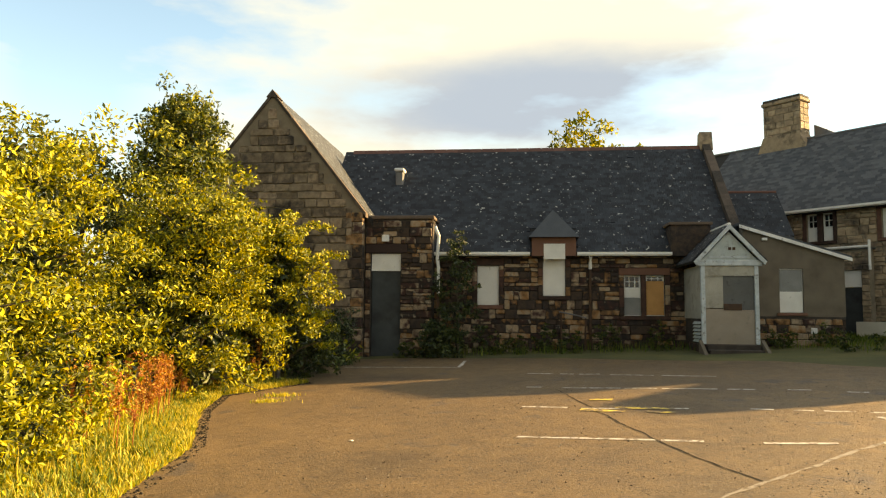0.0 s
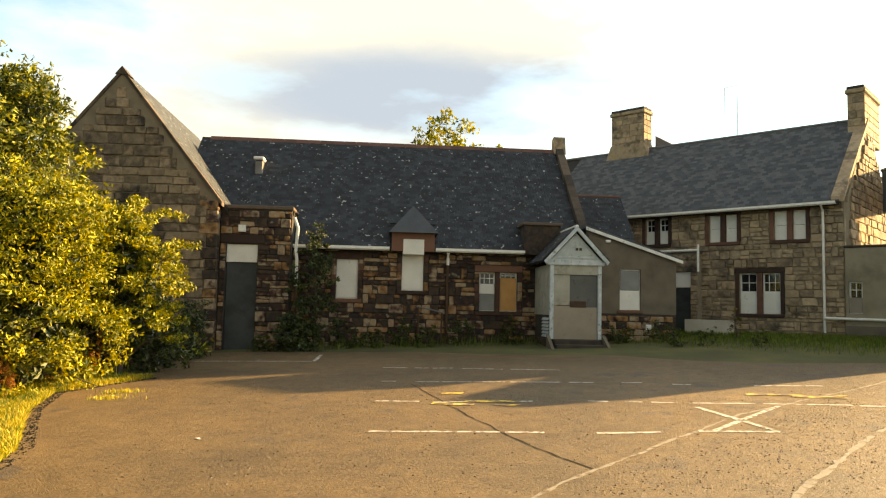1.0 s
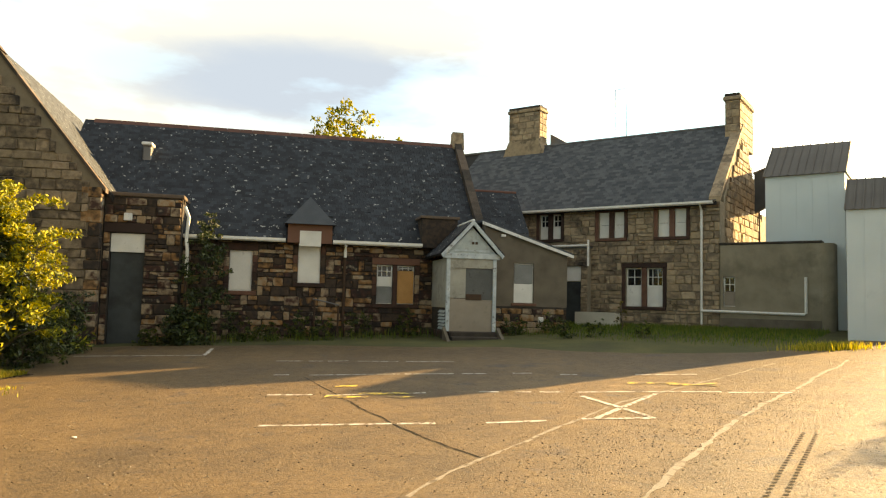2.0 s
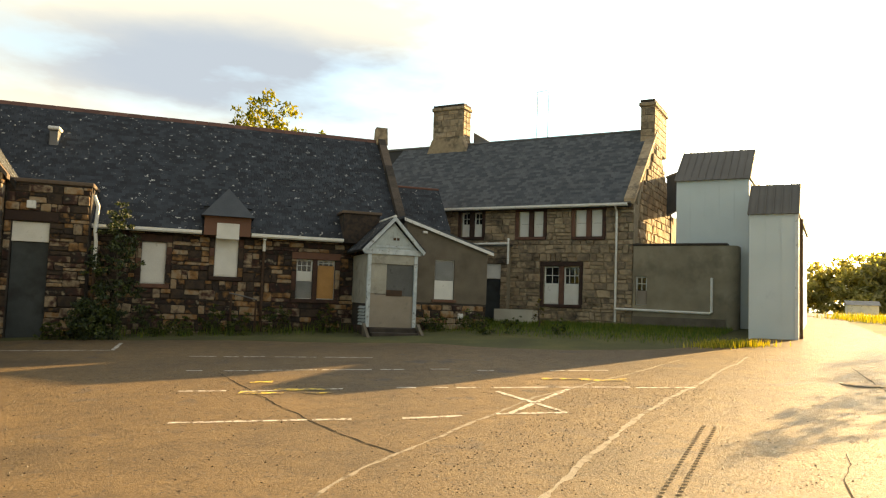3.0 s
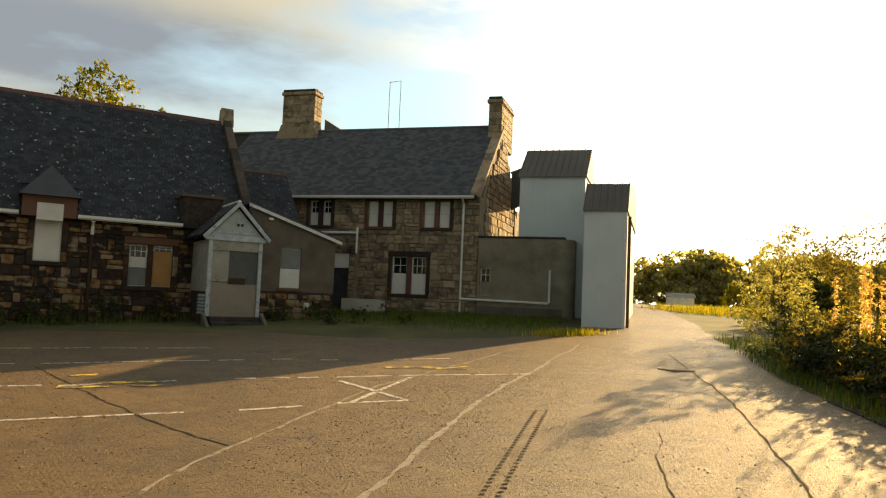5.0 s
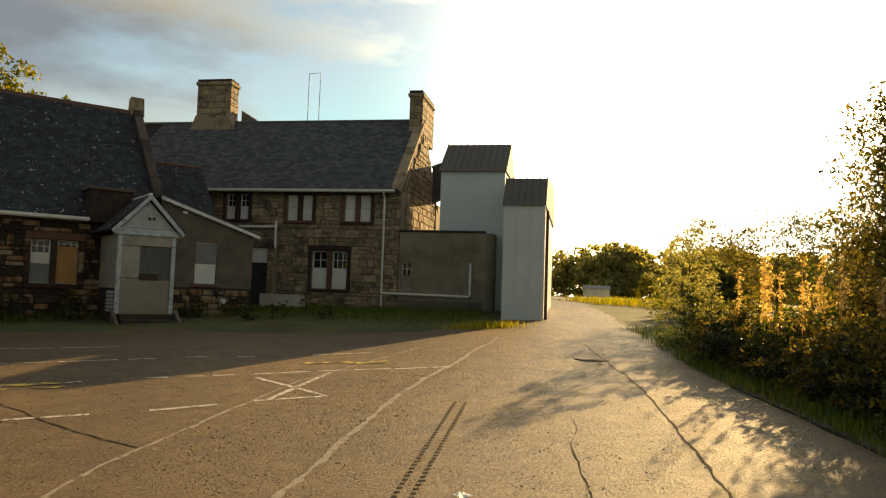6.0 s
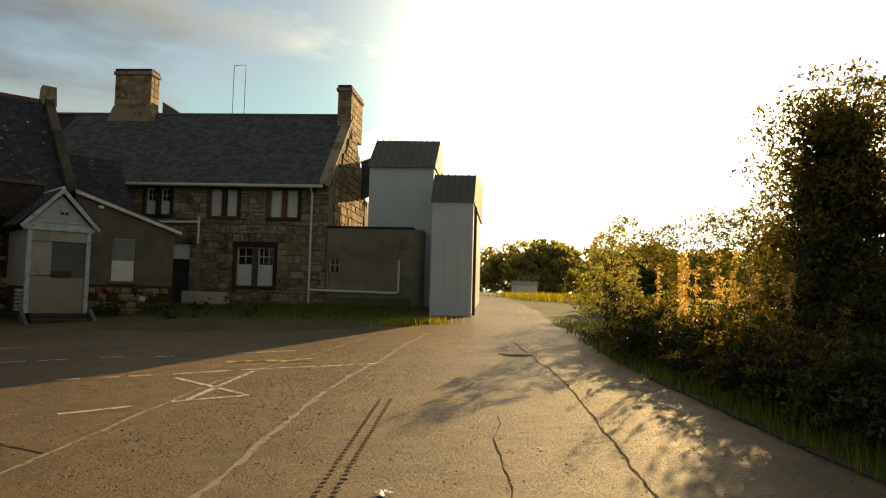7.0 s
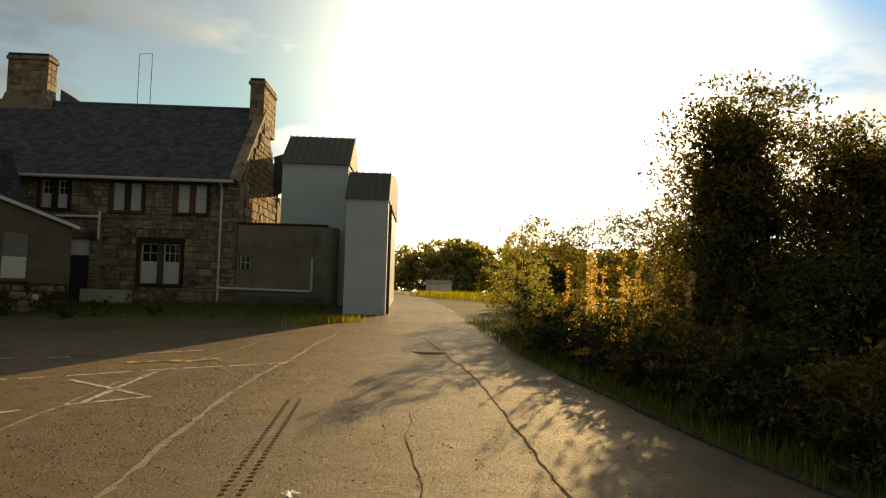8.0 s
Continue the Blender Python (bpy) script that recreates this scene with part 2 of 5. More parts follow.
MAT = dict(
    stone=surface("dark_rubble_stone", STONE_COLS, 0.9, 5, bump=0.6, per="object", spread=1.7),
    stone_far=surface("dark_rubble_stone_joined", STONE_COLS, 0.9, 5, bump=0.6, per="island", spread=1.7),
    buff=surface("buff_sandstone", BUFF_COLS, 0.9, 5, bump=0.5, per="object", spread=1.6, stain=(1.3, (0.56, 0.70), (0.045, 0.038, 0.032))),
    buff_far=surface("buff_sandstone_joined", BUFF_COLS, 0.9, 5, bump=0.5, per="island", spread=1.6, stain=(0.9, (0.56, 0.70), (0.045, 0.038, 0.032))),
    wing=surface("soot_stained_sandstone", WING_COLS, 0.9, 5, bump=0.6, per="object", spread=1.6, stain=(0.9, (0.53, 0.64), (0.026, 0.021, 0.018))),
    wing_far=surface("soot_stained_sandstone_joined", WING_COLS, 0.9, 5, bump=0.6, per="island", spread=1.6, stain=(0.9, (0.53, 0.64), (0.026, 0.021, 0.018))),
    wingmortar=surface("grimy_mortar", [(0.15, 0.122, 0.088), (0.24, 0.20, 0.145)], 0.95, 3, bump=0.5),
    mortar=surface("old_mortar", [(0.03, 0.025, 0.021), (0.07, 0.058, 0.048)], 0.95, 3, bump=0.5),
    buffmortar=surface("pale_mortar", [(0.22, 0.19, 0.14), (0.33, 0.285, 0.215)], 0.95, 3, bump=0.5),
    redstone=surface("red_sandstone_dressing", [(0.035, 0.020, 0.016), (0.09, 0.045, 0.032), (0.17, 0.085, 0.058)], 0.9, 6, bump=0.4, per="object"),
    slate=surface("slate", [(0.007, 0.010, 0.016), (0.017, 0.023, 0.033), (0.034, 0.043, 0.058)], 0.75, 3, bump=0.3, spread=1.4, per="object", stain=(7.0, (0.628, 0.655), (0.46, 0.47, 0.46))),
    slate_far=surface("slate_joined", [(0.007, 0.010, 0.016), (0.017, 0.023, 0.033), (0.034, 0.043, 0.058)], 0.75, 3, bump=0.3, spread=1.4, per="island", stain=(7.0, (0.628, 0.655), (0.46, 0.47, 0.46))),
    slate_b=surface("blue_grey_slate", [(0.046, 0.054, 0.066), (0.070, 0.080, 0.094), (0.100, 0.110, 0.125)], 0.8, 2, bump=0.3, per="island"),
    slate_b_one=surface("blue_grey_slate_single", [(0.046, 0.054, 0.066), (0.070, 0.080, 0.094), (0.100, 0.110, 0.125)], 0.8, 2, bump=0.3, per="object"),
    ridge=surface("red_ridge_tile", [(0.10, 0.045, 0.035), (0.16, 0.075, 0.055)], 0.85, 4, per="object"),
    coping=surface("weathered_coping_stone", [(0.035, 0.028, 0.023), (0.075, 0.056, 0.044), (0.12, 0.088, 0.068)], 0.9, 5, bump=0.5, per="object"),
    harl=surface("grey_brown_harling", [(0.10, 0.084, 0.064), (0.15, 0.128, 0.098), (0.19, 0.162, 0.124)], 0.95, 1.6, bump=0.5, fine=90, stain=(1.2, (0.55, 0.75), (0.10, 0.09, 0.075))),
    extharl=surface("olive_brown_render", [(0.20, 0.175, 0.125), (0.28, 0.245, 0.18), (0.34, 0.30, 0.225)], 0.95, 1.5, bump=0.4, fine=90, stain=(0.8, (0.52, 0.72), (0.16, 0.14, 0.10))),
    cladding=surface("blue_grey_cladding", [(0.56, 0.63, 0.65), (0.68, 0.74, 0.75)], 0.5, 0.8, bump=0.1, stain=(0.9, (0.6, 0.8), (0.42, 0.47, 0.49))),
    cladroof=surface("grey_cladding_roof", [(0.11, 0.105, 0.10), (0.16, 0.15, 0.14)], 0.7, 0.8, bump=0.15),
    white=surface("weathered_white_paint", [(0.55, 0.56, 0.56), (0.74, 0.75, 0.74), (0.80, 0.80, 0.78)], 0.6, 3, bump=0.15, stain=(7.0, (0.60, 0.72), (0.25, 0.23, 0.20))),
    board=surface("white_boarding", [(0.66, 0.66, 0.63), (0.80, 0.80, 0.77)], 0.7, 2, bump=0.1, stain=(4.0, (0.62, 0.78), (0.30, 0.28, 0.25))),
    dirtyboard=surface("grimy_cream_boarding", [(0.30, 0.29, 0.25), (0.44, 0.43, 0.38)], 0.75, 2.5, bump=0.15, stain=(3.0, (0.55, 0.75), (0.16, 0.15, 0.12))),
    postpaint=surface("flaking_blue_white_paint", [(0.36, 0.42, 0.46), (0.60, 0.66, 0.70)], 0.65, 5, bump=0.2, stain=(8.0, (0.56, 0.66), (0.16, 0.15, 0.14))),
    greyboard=surface("grey_boarding", [(0.17, 0.18, 0.18), (0.25, 0.26, 0.26)], 0.75, 2, bump=0.1, stain=(5.0, (0.6, 0.75), (0.10, 0.10, 0.10))),
    slateboard=surface("dark_grey_boarding", [(0.075, 0.08, 0.082), (0.125, 0.13, 0.13)], 0.75, 2, bump=0.1, stain=(5.0, (0.6, 0.75), (0.04, 0.04, 0.04))),
    beigeboard=surface("beige_boarding", [(0.24, 0.205, 0.165), (0.33, 0.285, 0.235)], 0.75, 2, bump=0.1, stain=(5.0, (0.6, 0.78), (0.2, 0.18, 0.15))),
    ply=surface("orange_plywood", [(0.42, 0.22, 0.07), (0.55, 0.30, 0.11)], 0.7, 3, bump=0.1),
    bluepaint=surface("pale_blue_grey_paint", [(0.34, 0.40, 0.42), (0.48, 0.54, 0.55)], 0.7, 4, bump=0.15, stain=(6.0, (0.55, 0.7), (0.20, 0.21, 0.21))),
    darkdoor=surface("blue_grey_door_paint", [(0.026, 0.034, 0.038), (0.055, 0.066, 0.072)], 0.7, 2, bump=0.1, stain=(1.5, (0.5, 0.7), (0.02, 0.022, 0.024))),
    pipe=surface("cream_painted_pipe", [(0.70, 0.70, 0.67), (0.85, 0.85, 0.82)], 0.5, 5, bump=0.0),
    lead=surface("dull_grey_metal", [(0.12, 0.12, 0.125), (0.2, 0.2, 0.205)], 0.55, 3, bump=0.1, metal=0.6),
    iron=surface("rusty_iron", [(0.05, 0.035, 0.025), (0.11, 0.06, 0.035)], 0.8, 8, bump=0.2, metal=0.3),
    dark=surface("unlit_backing", [(0.012, 0.012, 0.012), (0.02, 0.02, 0.02)], 0.9, 3, bump=0.0),
    paint=surface("worn_white_road_paint", [(0.42, 0.40, 0.37), (0.72, 0.70, 0.66)], 0.75, 6, bump=0.2, fine=50, stain=(12.0, (0.47, 0.58), (0.11, 0.08, 0.055))),
    yellow=surface("worn_yellow_road_paint", [(0.55, 0.40, 0.05), (0.68, 0.52, 0.09)], 0.75, 6, bump=0.2, stain=(9.0, (0.44, 0.54), (0.11, 0.08, 0.055))),
    trough=surface("stained_pale_concrete", [(0.50, 0.47, 0.40), (0.66, 0.62, 0.54)], 0.9, 2, bump=0.3, stain=(3.0, (0.6, 0.75), (0.2, 0.18, 0.14))),
    crack=surface("dark_joint_filler", [(0.02, 0.018, 0.015), (0.045, 0.04, 0.033)], 0.95, 9, bump=0.4),
    kerb=surface("pale_concrete_joint", [(0.20, 0.18, 0.15), (0.33, 0.30, 0.26)], 0.95, 5, bump=0.5, stain=(5.0, (0.50, 0.62), (0.10, 0.075, 0.05))),
    earth=surface("grassy_earth", [(0.045, 0.045, 0.018), (0.075, 0.08, 0.025), (0.12, 0.11, 0.035)], 0.95, 0.7, 9, bump=0.8, fine=25),
    grass=surface("grass_blades", [(0.055, 0.11, 0.014), (0.10, 0.165, 0.018), (0.19, 0.21, 0.03)], 0.7, 0.8, bump=0.0, per="island", trans=0.3),
    drygrass=surface("dry_grass_blades", [(0.12, 0.17, 0.02), (0.36, 0.33, 0.03), (0.58, 0.47, 0.09)], 0.7, 0.8, bump=0.0, per="island", trans=0.35),
    dock=surface("rust_red_seed_heads", [(0.23, 0.08, 0.025), (0.40, 0.16, 0.04), (0.52, 0.34, 0.08)], 0.8, 4, bump=0.0, per="island", trans=0.3),
    seedfluff=surface("pale_seed_fluff", [(0.40, 0.28, 0.20), (0.60, 0.46, 0.34), (0.75, 0.63, 0.50)], 0.85, 4, bump=0.0, per="island", trans=0.65),
    # near-black low stop puts the shade between leaves into their colour
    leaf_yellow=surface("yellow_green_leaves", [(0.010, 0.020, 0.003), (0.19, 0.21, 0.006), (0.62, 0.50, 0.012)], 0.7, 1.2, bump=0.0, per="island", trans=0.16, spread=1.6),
    leaf_mid=surface("mid_green_leaves", [(0.008, 0.017, 0.004), (0.085, 0.110, 0.009), (0.40, 0.37, 0.016)], 0.7, 1.2, bump=0.0, per="island", trans=0.15, spread=1.5),
    # olive leaves paled so that haze and glare sit in the colour
    leaf_far=surface("hazed_olive_leaves", [(0.20, 0.21, 0.11), (0.32, 0.32, 0.18), (0.46, 0.44, 0.26)], 0.6, 1.2, bump=0.0, per="island", trans=0.6),
    leaf_green=surface("green_leaves", [(0.02, 0.042, 0.014), (0.05, 0.075, 0.018), (0.11, 0.13, 0.025)], 0.5, 1.2, bump=0.0, per="island", trans=0.45),
    # darker copy of the green leaves, shade put into the colour
    leaf_shaded=surface("shaded_green_leaves", [(0.008, 0.018, 0.006), (0.025, 0.045, 0.010), (0.075, 0.095, 0.016)], 0.5, 1.2, bump=0.0, per="island", trans=0.15),
    leaf_brown=surface("brown_green_leaves", [(0.05, 0.058, 0.024), (0.12, 0.11, 0.04), (0.27, 0.21, 0.07)], 0.55, 1.2, bump=0.0, per="island", trans=0.62),
    bark=surface("bark", [(0.05, 0.04, 0.03), (0.11, 0.09, 0.065)], 0.95, 8, bump=0.5),
    field=surface("dry_field", [(0.26, 0.23, 0.05), (0.42, 0.34, 0.09)], 0.95, 0.3, bump=0.3),
)


def glass_mat():
    m, nt, bsdf = node_mat("window_glass")
    bsdf.inputs["Base Color"].default_value = (0.05, 0.055, 0.06, 1)
    bsdf.inputs["Roughness"].default_value = 0.08
    bsdf.inputs["Transmission Weight"].default_value = 0.6
    return m


MAT["glass"] = glass_mat()
MAT["crack"].node_tree.nodes["Principled BSDF"].inputs["Specular IOR Level"].default_value = 0.1


def asphalt_mat():
    """Old asphalt: broad worn patches, mottled mid-scale wear, and aggregate showing through."""
    m, nt, bsdf = node_mat("worn_asphalt")
    N, L = nt.nodes.new, nt.links.new
    tc = N("ShaderNodeTexCoord").outputs["Object"]

    def noise_fac(scale, detail, rough):
        n = N("ShaderNodeTexNoise")
        n.inputs["Scale"].default_value, n.inputs["Detail"].default_value, n.inputs["Roughness"].default_value = scale, detail, rough
        L(tc, n.inputs["Vector"])
        return n.outputs["Fac"]

    def ramp(fac, stops):
        r = N("ShaderNodeValToRGB")
        while len(r.color_ramp.elements) < len(stops):
            r.color_ramp.elements.new(0.5)
        for e, (p, c) in zip(r.color_ramp.elements, stops):
            e.position, e.color = p, (*c, 1)
        L(fac, r.inputs[0])
        return r.outputs[0]

    def mix(kind, fac, a, b):
        x = N("ShaderNodeMixRGB")
        x.blend_type = kind
        if isinstance(fac, float):
            x.inputs[0].default_value = fac
        else:
            L(fac, x.inputs[0])
        L(a, x.inputs[1])
        if isinstance(b, tuple):
            x.inputs[2].default_value = (*b, 1)
        else:
            L(b, x.inputs[2])
        return x.outputs[0]
    broad = noise_fac(0.28, 10, 0.62)
    col = ramp(broad, [(0.30, (0.060, 0.039, 0.019)), (0.46, (0.112, 0.072, 0.032)), (0.60, (0.138, 0.088, 0.038)), (0.76, (0.185, 0.12, 0.053))])
    mid = noise_fac(3.2, 8, 0.7)
    col = mix("OVERLAY", 0.8, col, mid)
    patch = ramp(noise_fac(1.1, 6, 0.6), [(0.60, (0, 0, 0)), (0.68, (1, 1, 1))])
    col = mix("MIX", patch, col, (0.075, 0.055, 0.040))
    grit = noise_fac(30, 5, 0.75)
    col = mix("OVERLAY", 0.95, col, grit)
    pits = ramp(noise_fac(15, 5, 0.72), [(0.33, (1, 1, 1)), (0.42, (0, 0, 0))])
    col = mix("MIX", pits, col, (0.030, 0.021, 0.014))
    vor = N("ShaderNodeTexVoronoi")
    vor.inputs["Scale"].default_value = 26
    L(tc, vor.inputs["Vector"])
    chips = ramp(vor.outputs["Distance"], [(0.10, (1, 1, 1)), (0.17, (0, 0, 0))])
    thin = ramp(noise_fac(9, 3, 0.5), [(0.50, (0, 0, 0)), (0.62, (1, 1, 1))])
    both = mix("MULTIPLY", 1.0, chips, thin)
    col = mix("MIX", both, col, (0.24, 0.20, 0.15))
    L(col, bsdf.inputs["Base Color"])
    bsdf.inputs["Roughness"].default_value = 0.66
    b = N("ShaderNodeBump")
    b.inputs["Strength"].default_value, b.inputs["Distance"].default_value = 0.9, 0.03
    add = N("ShaderNodeMath")
    add.operation = "ADD"
    L(grit, add.inputs[0]); L(mid, add.inputs[1]); L(add.outputs[0], b.inputs["Height"]); L(b.outputs[0], bsdf.inputs["Normal"])
    return m


MAT["asphalt"] = asphalt_mat()


# ---- mesh helpers ----
def gz(x, y):
    """Height of the sloping yard."""
    x, y = max(-40.0, min(26.0, x)), max(-40.0, min(30.0, y))
    return 0.0397 * x + 0.0284 * y


def as_mesh(name, bm, material):
    me = bpy.data.meshes.new(name)
    bm.to_mesh(me)
    bm.free()
    me.materials.append(material)
    return me


def part(name, bm, material, parent, label=""):
    ob = new(name, as_mesh(name, bm, material))
    ob.parent = parent
    if label:
        ob["label"] = label
    return ob


def thing(name, label, category, at=(0, 0, 0), turn=0.0, kind="", group=""):
    ob = new(name)
    ob.empty_display_size = 0.3
    ob.location, ob.rotation_euler = at, (0, 0, radians(turn))
    return tagged(ob, label, category, group, kind)


def solid(name, bm, material, label, category, kind="", group="", at=(0, 0, 0), turn=0.0):
    ob = new(name, as_mesh(name, bm, material))
    ob.location, ob.rotation_euler = at, (0, 0, radians(turn))
    return tagged(ob, label, category, group, kind)


def raw(name, verts, faces, material, parent=None, label=""):
    me = bpy.data.meshes.new(name)
    me.from_pydata([tuple(v) for v in verts], [], [tuple(f) for f in faces])
    me.materials.append(material)
    me.update()
    ob = new(name, me)
    ob.parent = parent
    if label:
        ob["label"] = label
    return ob


def add_box(bm, x0, x1, y0, y1, z0, z1, bevel=0.0):
    m = Matrix.LocRotScale(((x0 + x1) / 2, (y0 + y1) / 2, (z0 + z1) / 2), None, (abs(x1 - x0), abs(y1 - y0), abs(z1 - z0)))
    vs = bmesh.ops.create_cube(bm, size=1, matrix=m)["verts"]
    if bevel:
        es = list({e for v in vs for e in v.link_edges})
        bmesh.ops.bevel(bm, geom=es, offset=bevel, segments=1, affect="EDGES", profile=0.5)
    return bm


def box(x0, x1, y0, y1, z0, z1, bevel=0.0):
    return add_box(bmesh.new(), x0, x1, y0, y1, z0, z1, bevel)


def prism(poly, a, b, axis="y"):
    """A polygon in the plane across axis, pushed from a to b along it. poly: (horizontal, z), or (x, y) for axis z."""
    bm = bmesh.new()

    def at(p, d):
        return {"y": (p[0], d, p[1]), "x": (d, p[0], p[1]), "z": (p[0], p[1], d)}[axis]
    va = [bm.verts.new(at(p, a)) for p in poly]
    vb = [bm.verts.new(at(p, b)) for p in poly]
    bm.faces.new(va), bm.faces.new(vb[::-1])
    n = len(poly)
    for i in range(n):
        bm.faces.new((va[i], vb[i], vb[(i + 1) % n], va[(i + 1) % n]))
    bmesh.ops.recalc_face_normals(bm, faces=bm.faces[:])
    return bm


def add_tube(bm, pts, radii, sides=8):
    rings = []
    for i, p in enumerate(pts):
        p = Vector(p)
        d = (Vector(pts[min(i + 1, len(pts) - 1)]) - Vector(pts[max(i - 1, 0)])).normalized()
        a = d.orthogonal().normalized()
        if abs(d.z) < 0.9:
            a = d.cross(Vector((0, 0, 1))).normalized()
        b = d.cross(a)
        r = radii[i] if isinstance(radii, (list, tuple)) else radii
        rings.append([bm.verts.new(p + a * r * math.cos(2 * math.pi * k / sides) + b * r * math.sin(2 * math.pi * k / sides)) for k in range(sides)])
    for q, w in zip(rings, rings[1:]):
        for k in range(sides):
            bm.faces.new((q[k], q[(k + 1) % sides], w[(k + 1) % sides], w[k]))
    bm.faces.new(rings[0][::-1]), bm.faces.new(rings[-1])
    return bm


def tube(pts, radii, sides=8):
    bm = add_tube(bmesh.new(), pts, radii, sides)
    bmesh.ops.recalc_face_normals(bm, faces=bm.faces[:])
    return bm


def wall_grid(u0, u1, z0, z1, openings, thick, v0=0.0, top=None):
    """A wall slab in u, z with openings (u0, u1, z0, z1) cut through it, from v0 to v0 + thick. top(u): sloping wall head."""
    us = sorted({u0, u1, *[o[0] for o in openings], *[o[1] for o in openings]})
    zs = sorted({z0, z1, *[o[2] for o in openings], *[o[3] for o in openings]})
    us, zs = [u for u in us if u0 <= u <= u1], [z for z in zs if z0 <= z <= z1]
    bm = bmesh.new()

    def hole(i, j):
        if not (0 <= i < len(us) - 1 and 0 <= j < len(zs) - 1):
            return True
        u, z = (us[i] + us[i + 1]) / 2, (zs[j] + zs[j + 1]) / 2
        return any(o[0] < u < o[1] and o[2] < z < o[3] for o in openings)
    verts = {}

    def v(i, j, k):
        key = (i, j, k)
        if key not in verts:
            z = zs[j]
            if top and j == len(zs) - 1:
                z = top(us[i])
            verts[key] = bm.verts.new((us[i], v0 + k * thick, z))
        return verts[key]
    for i in range(len(us) - 1):
        for j in range(len(zs) - 1):
            if hole(i, j):
                continue
            bm.faces.new((v(i, j, 0), v(i + 1, j, 0), v(i + 1, j + 1, 0), v(i, j + 1, 0)))
            bm.faces.new((v(i, j, 1), v(i, j + 1, 1), v(i + 1, j + 1, 1), v(i + 1, j, 1)))
            for di, dj, a, b in ((-1, 0, (0, 0), (0, 1)), (1, 0, (1, 1), (1, 0)), (0, -1, (1, 0), (0, 0)), (0, 1, (0, 1), (1, 1))):
                if hole(i + di, j + dj):
                    p, q = (i + a[0], j + a[1]), (i + b[0], j + b[1])
                    bm.faces.new((v(*p, 0), v(*q, 0), v(*q, 1), v(*p, 1)))
    bmesh.ops.recalc_face_normals(bm, faces=bm.faces[:])
    return bm


# a few stone and slate shapes that all pieces share
@lru_cache(None)
def block_mesh(kind, material):
    rng = random.Random(kind * 7 + 3)
    bm = bmesh.new()
    bmesh.ops.create_cube(bm, size=1)
    bmesh.ops.bevel(bm, geom=bm.edges[:], offset=0.09, segments=1, affect="EDGES", profile=0.6)
    for v in bm.verts:
        v.co += Vector((rng.uniform(-0.05, 0.05), rng.uniform(-0.22, 0.10) if v.co.y < 0 else 0, rng.uniform(-0.05, 0.05)))
    bmesh.ops.recalc_face_normals(bm, faces=bm.faces[:])
    return as_mesh("stone", bm, MAT[material])


@lru_cache(None)
def block_arrays(kind):
    me = block_mesh(kind, "stone")
    return np.array([v.co[:] for v in me.vertices]), [tuple(p.vertices) for p in me.polygons]


def courses(u0, u1, z0, z1, inside, rng, height=(0.16, 0.30), length=(0.22, 0.62)):
    """Courses of stones: (centre u, centre z, length, height) where inside() holds."""
    out, z = [], z0
    while z < z1 - 0.05:
        h = min(rng.uniform(*height), z1 - z)
        u = u0 - rng.uniform(0, 0.3)
        while u < u1:
            l = rng.uniform(*length)
            a, b = max(u, u0), min(u + l, u1)
            if b - a > 0.08:
                cu, cz = (a + b) / 2, z + h / 2
                if inside(a, b, z, z + h):
                    out.append((cu, cz, b - a, h))
                elif b - a > 0.3:
                    for c, d in ((a, (a + b) / 2), ((a + b) / 2, b)):
                        if inside(c, d, z, z + h):
                            out.append(((c + d) / 2, cz, d - c, h))
            u += l
        z += h
    return out


def laid_round(u0, u1, z0, z1, blocks, rng, height=(0.16, 0.30), length=(0.22, 0.62)):
    """Courses of stones cut to fit round the openings and dressings (u0, u1, z0, z1)."""
    out, z = [], z0
    while z < z1 - 0.05:
        h = min(rng.uniform(*height), z1 - z)
        edges = sorted({b[2] for b in blocks} | {b[3] for b in blocks})
        for e in edges:
            if z + 0.1 < e < z + h + 0.06:
                h = e - z
                break
        free = [(u0, u1)]
        for b in blocks:
            if b[2] < z + h - 0.01 and b[3] > z + 0.01:
                free = [p for a, c in free for p in ((a, min(c, b[0])), (max(a, b[1]), c)) if p[1] - p[0] > 0.05]
        for a, c in free:
            u = a
            while u < c - 0.01:
                l = rng.uniform(*length)
                e = c if c - (u + l) < 0.12 else u + l
                if h > 0.2 and rng.random() < 0.35:
                    k = h * rng.uniform(0.38, 0.62)
                    out.append(((u + e) / 2, z + k / 2, e - u, k))
                    out.append(((u + e) / 2, z + (h + k) / 2, e - u, h - k))
                elif h > 0.16 and e - u > 0.34 and rng.random() < 0.4:
                    m, k = u + (e - u) * rng.uniform(0.4, 0.65), h * rng.uniform(0.4, 0.6)
                    out.append(((u + m) / 2, z + h / 2, m - u, h))
                    out.append(((m + e) / 2, z + k / 2, e - m, k))
                    out.append(((m + e) / 2, z + (h + k) / 2, e - m, h - k))
                else:
                    out.append(((u + e) / 2, z + h / 2, e - u, h))
                u = e
        z += h
    return out


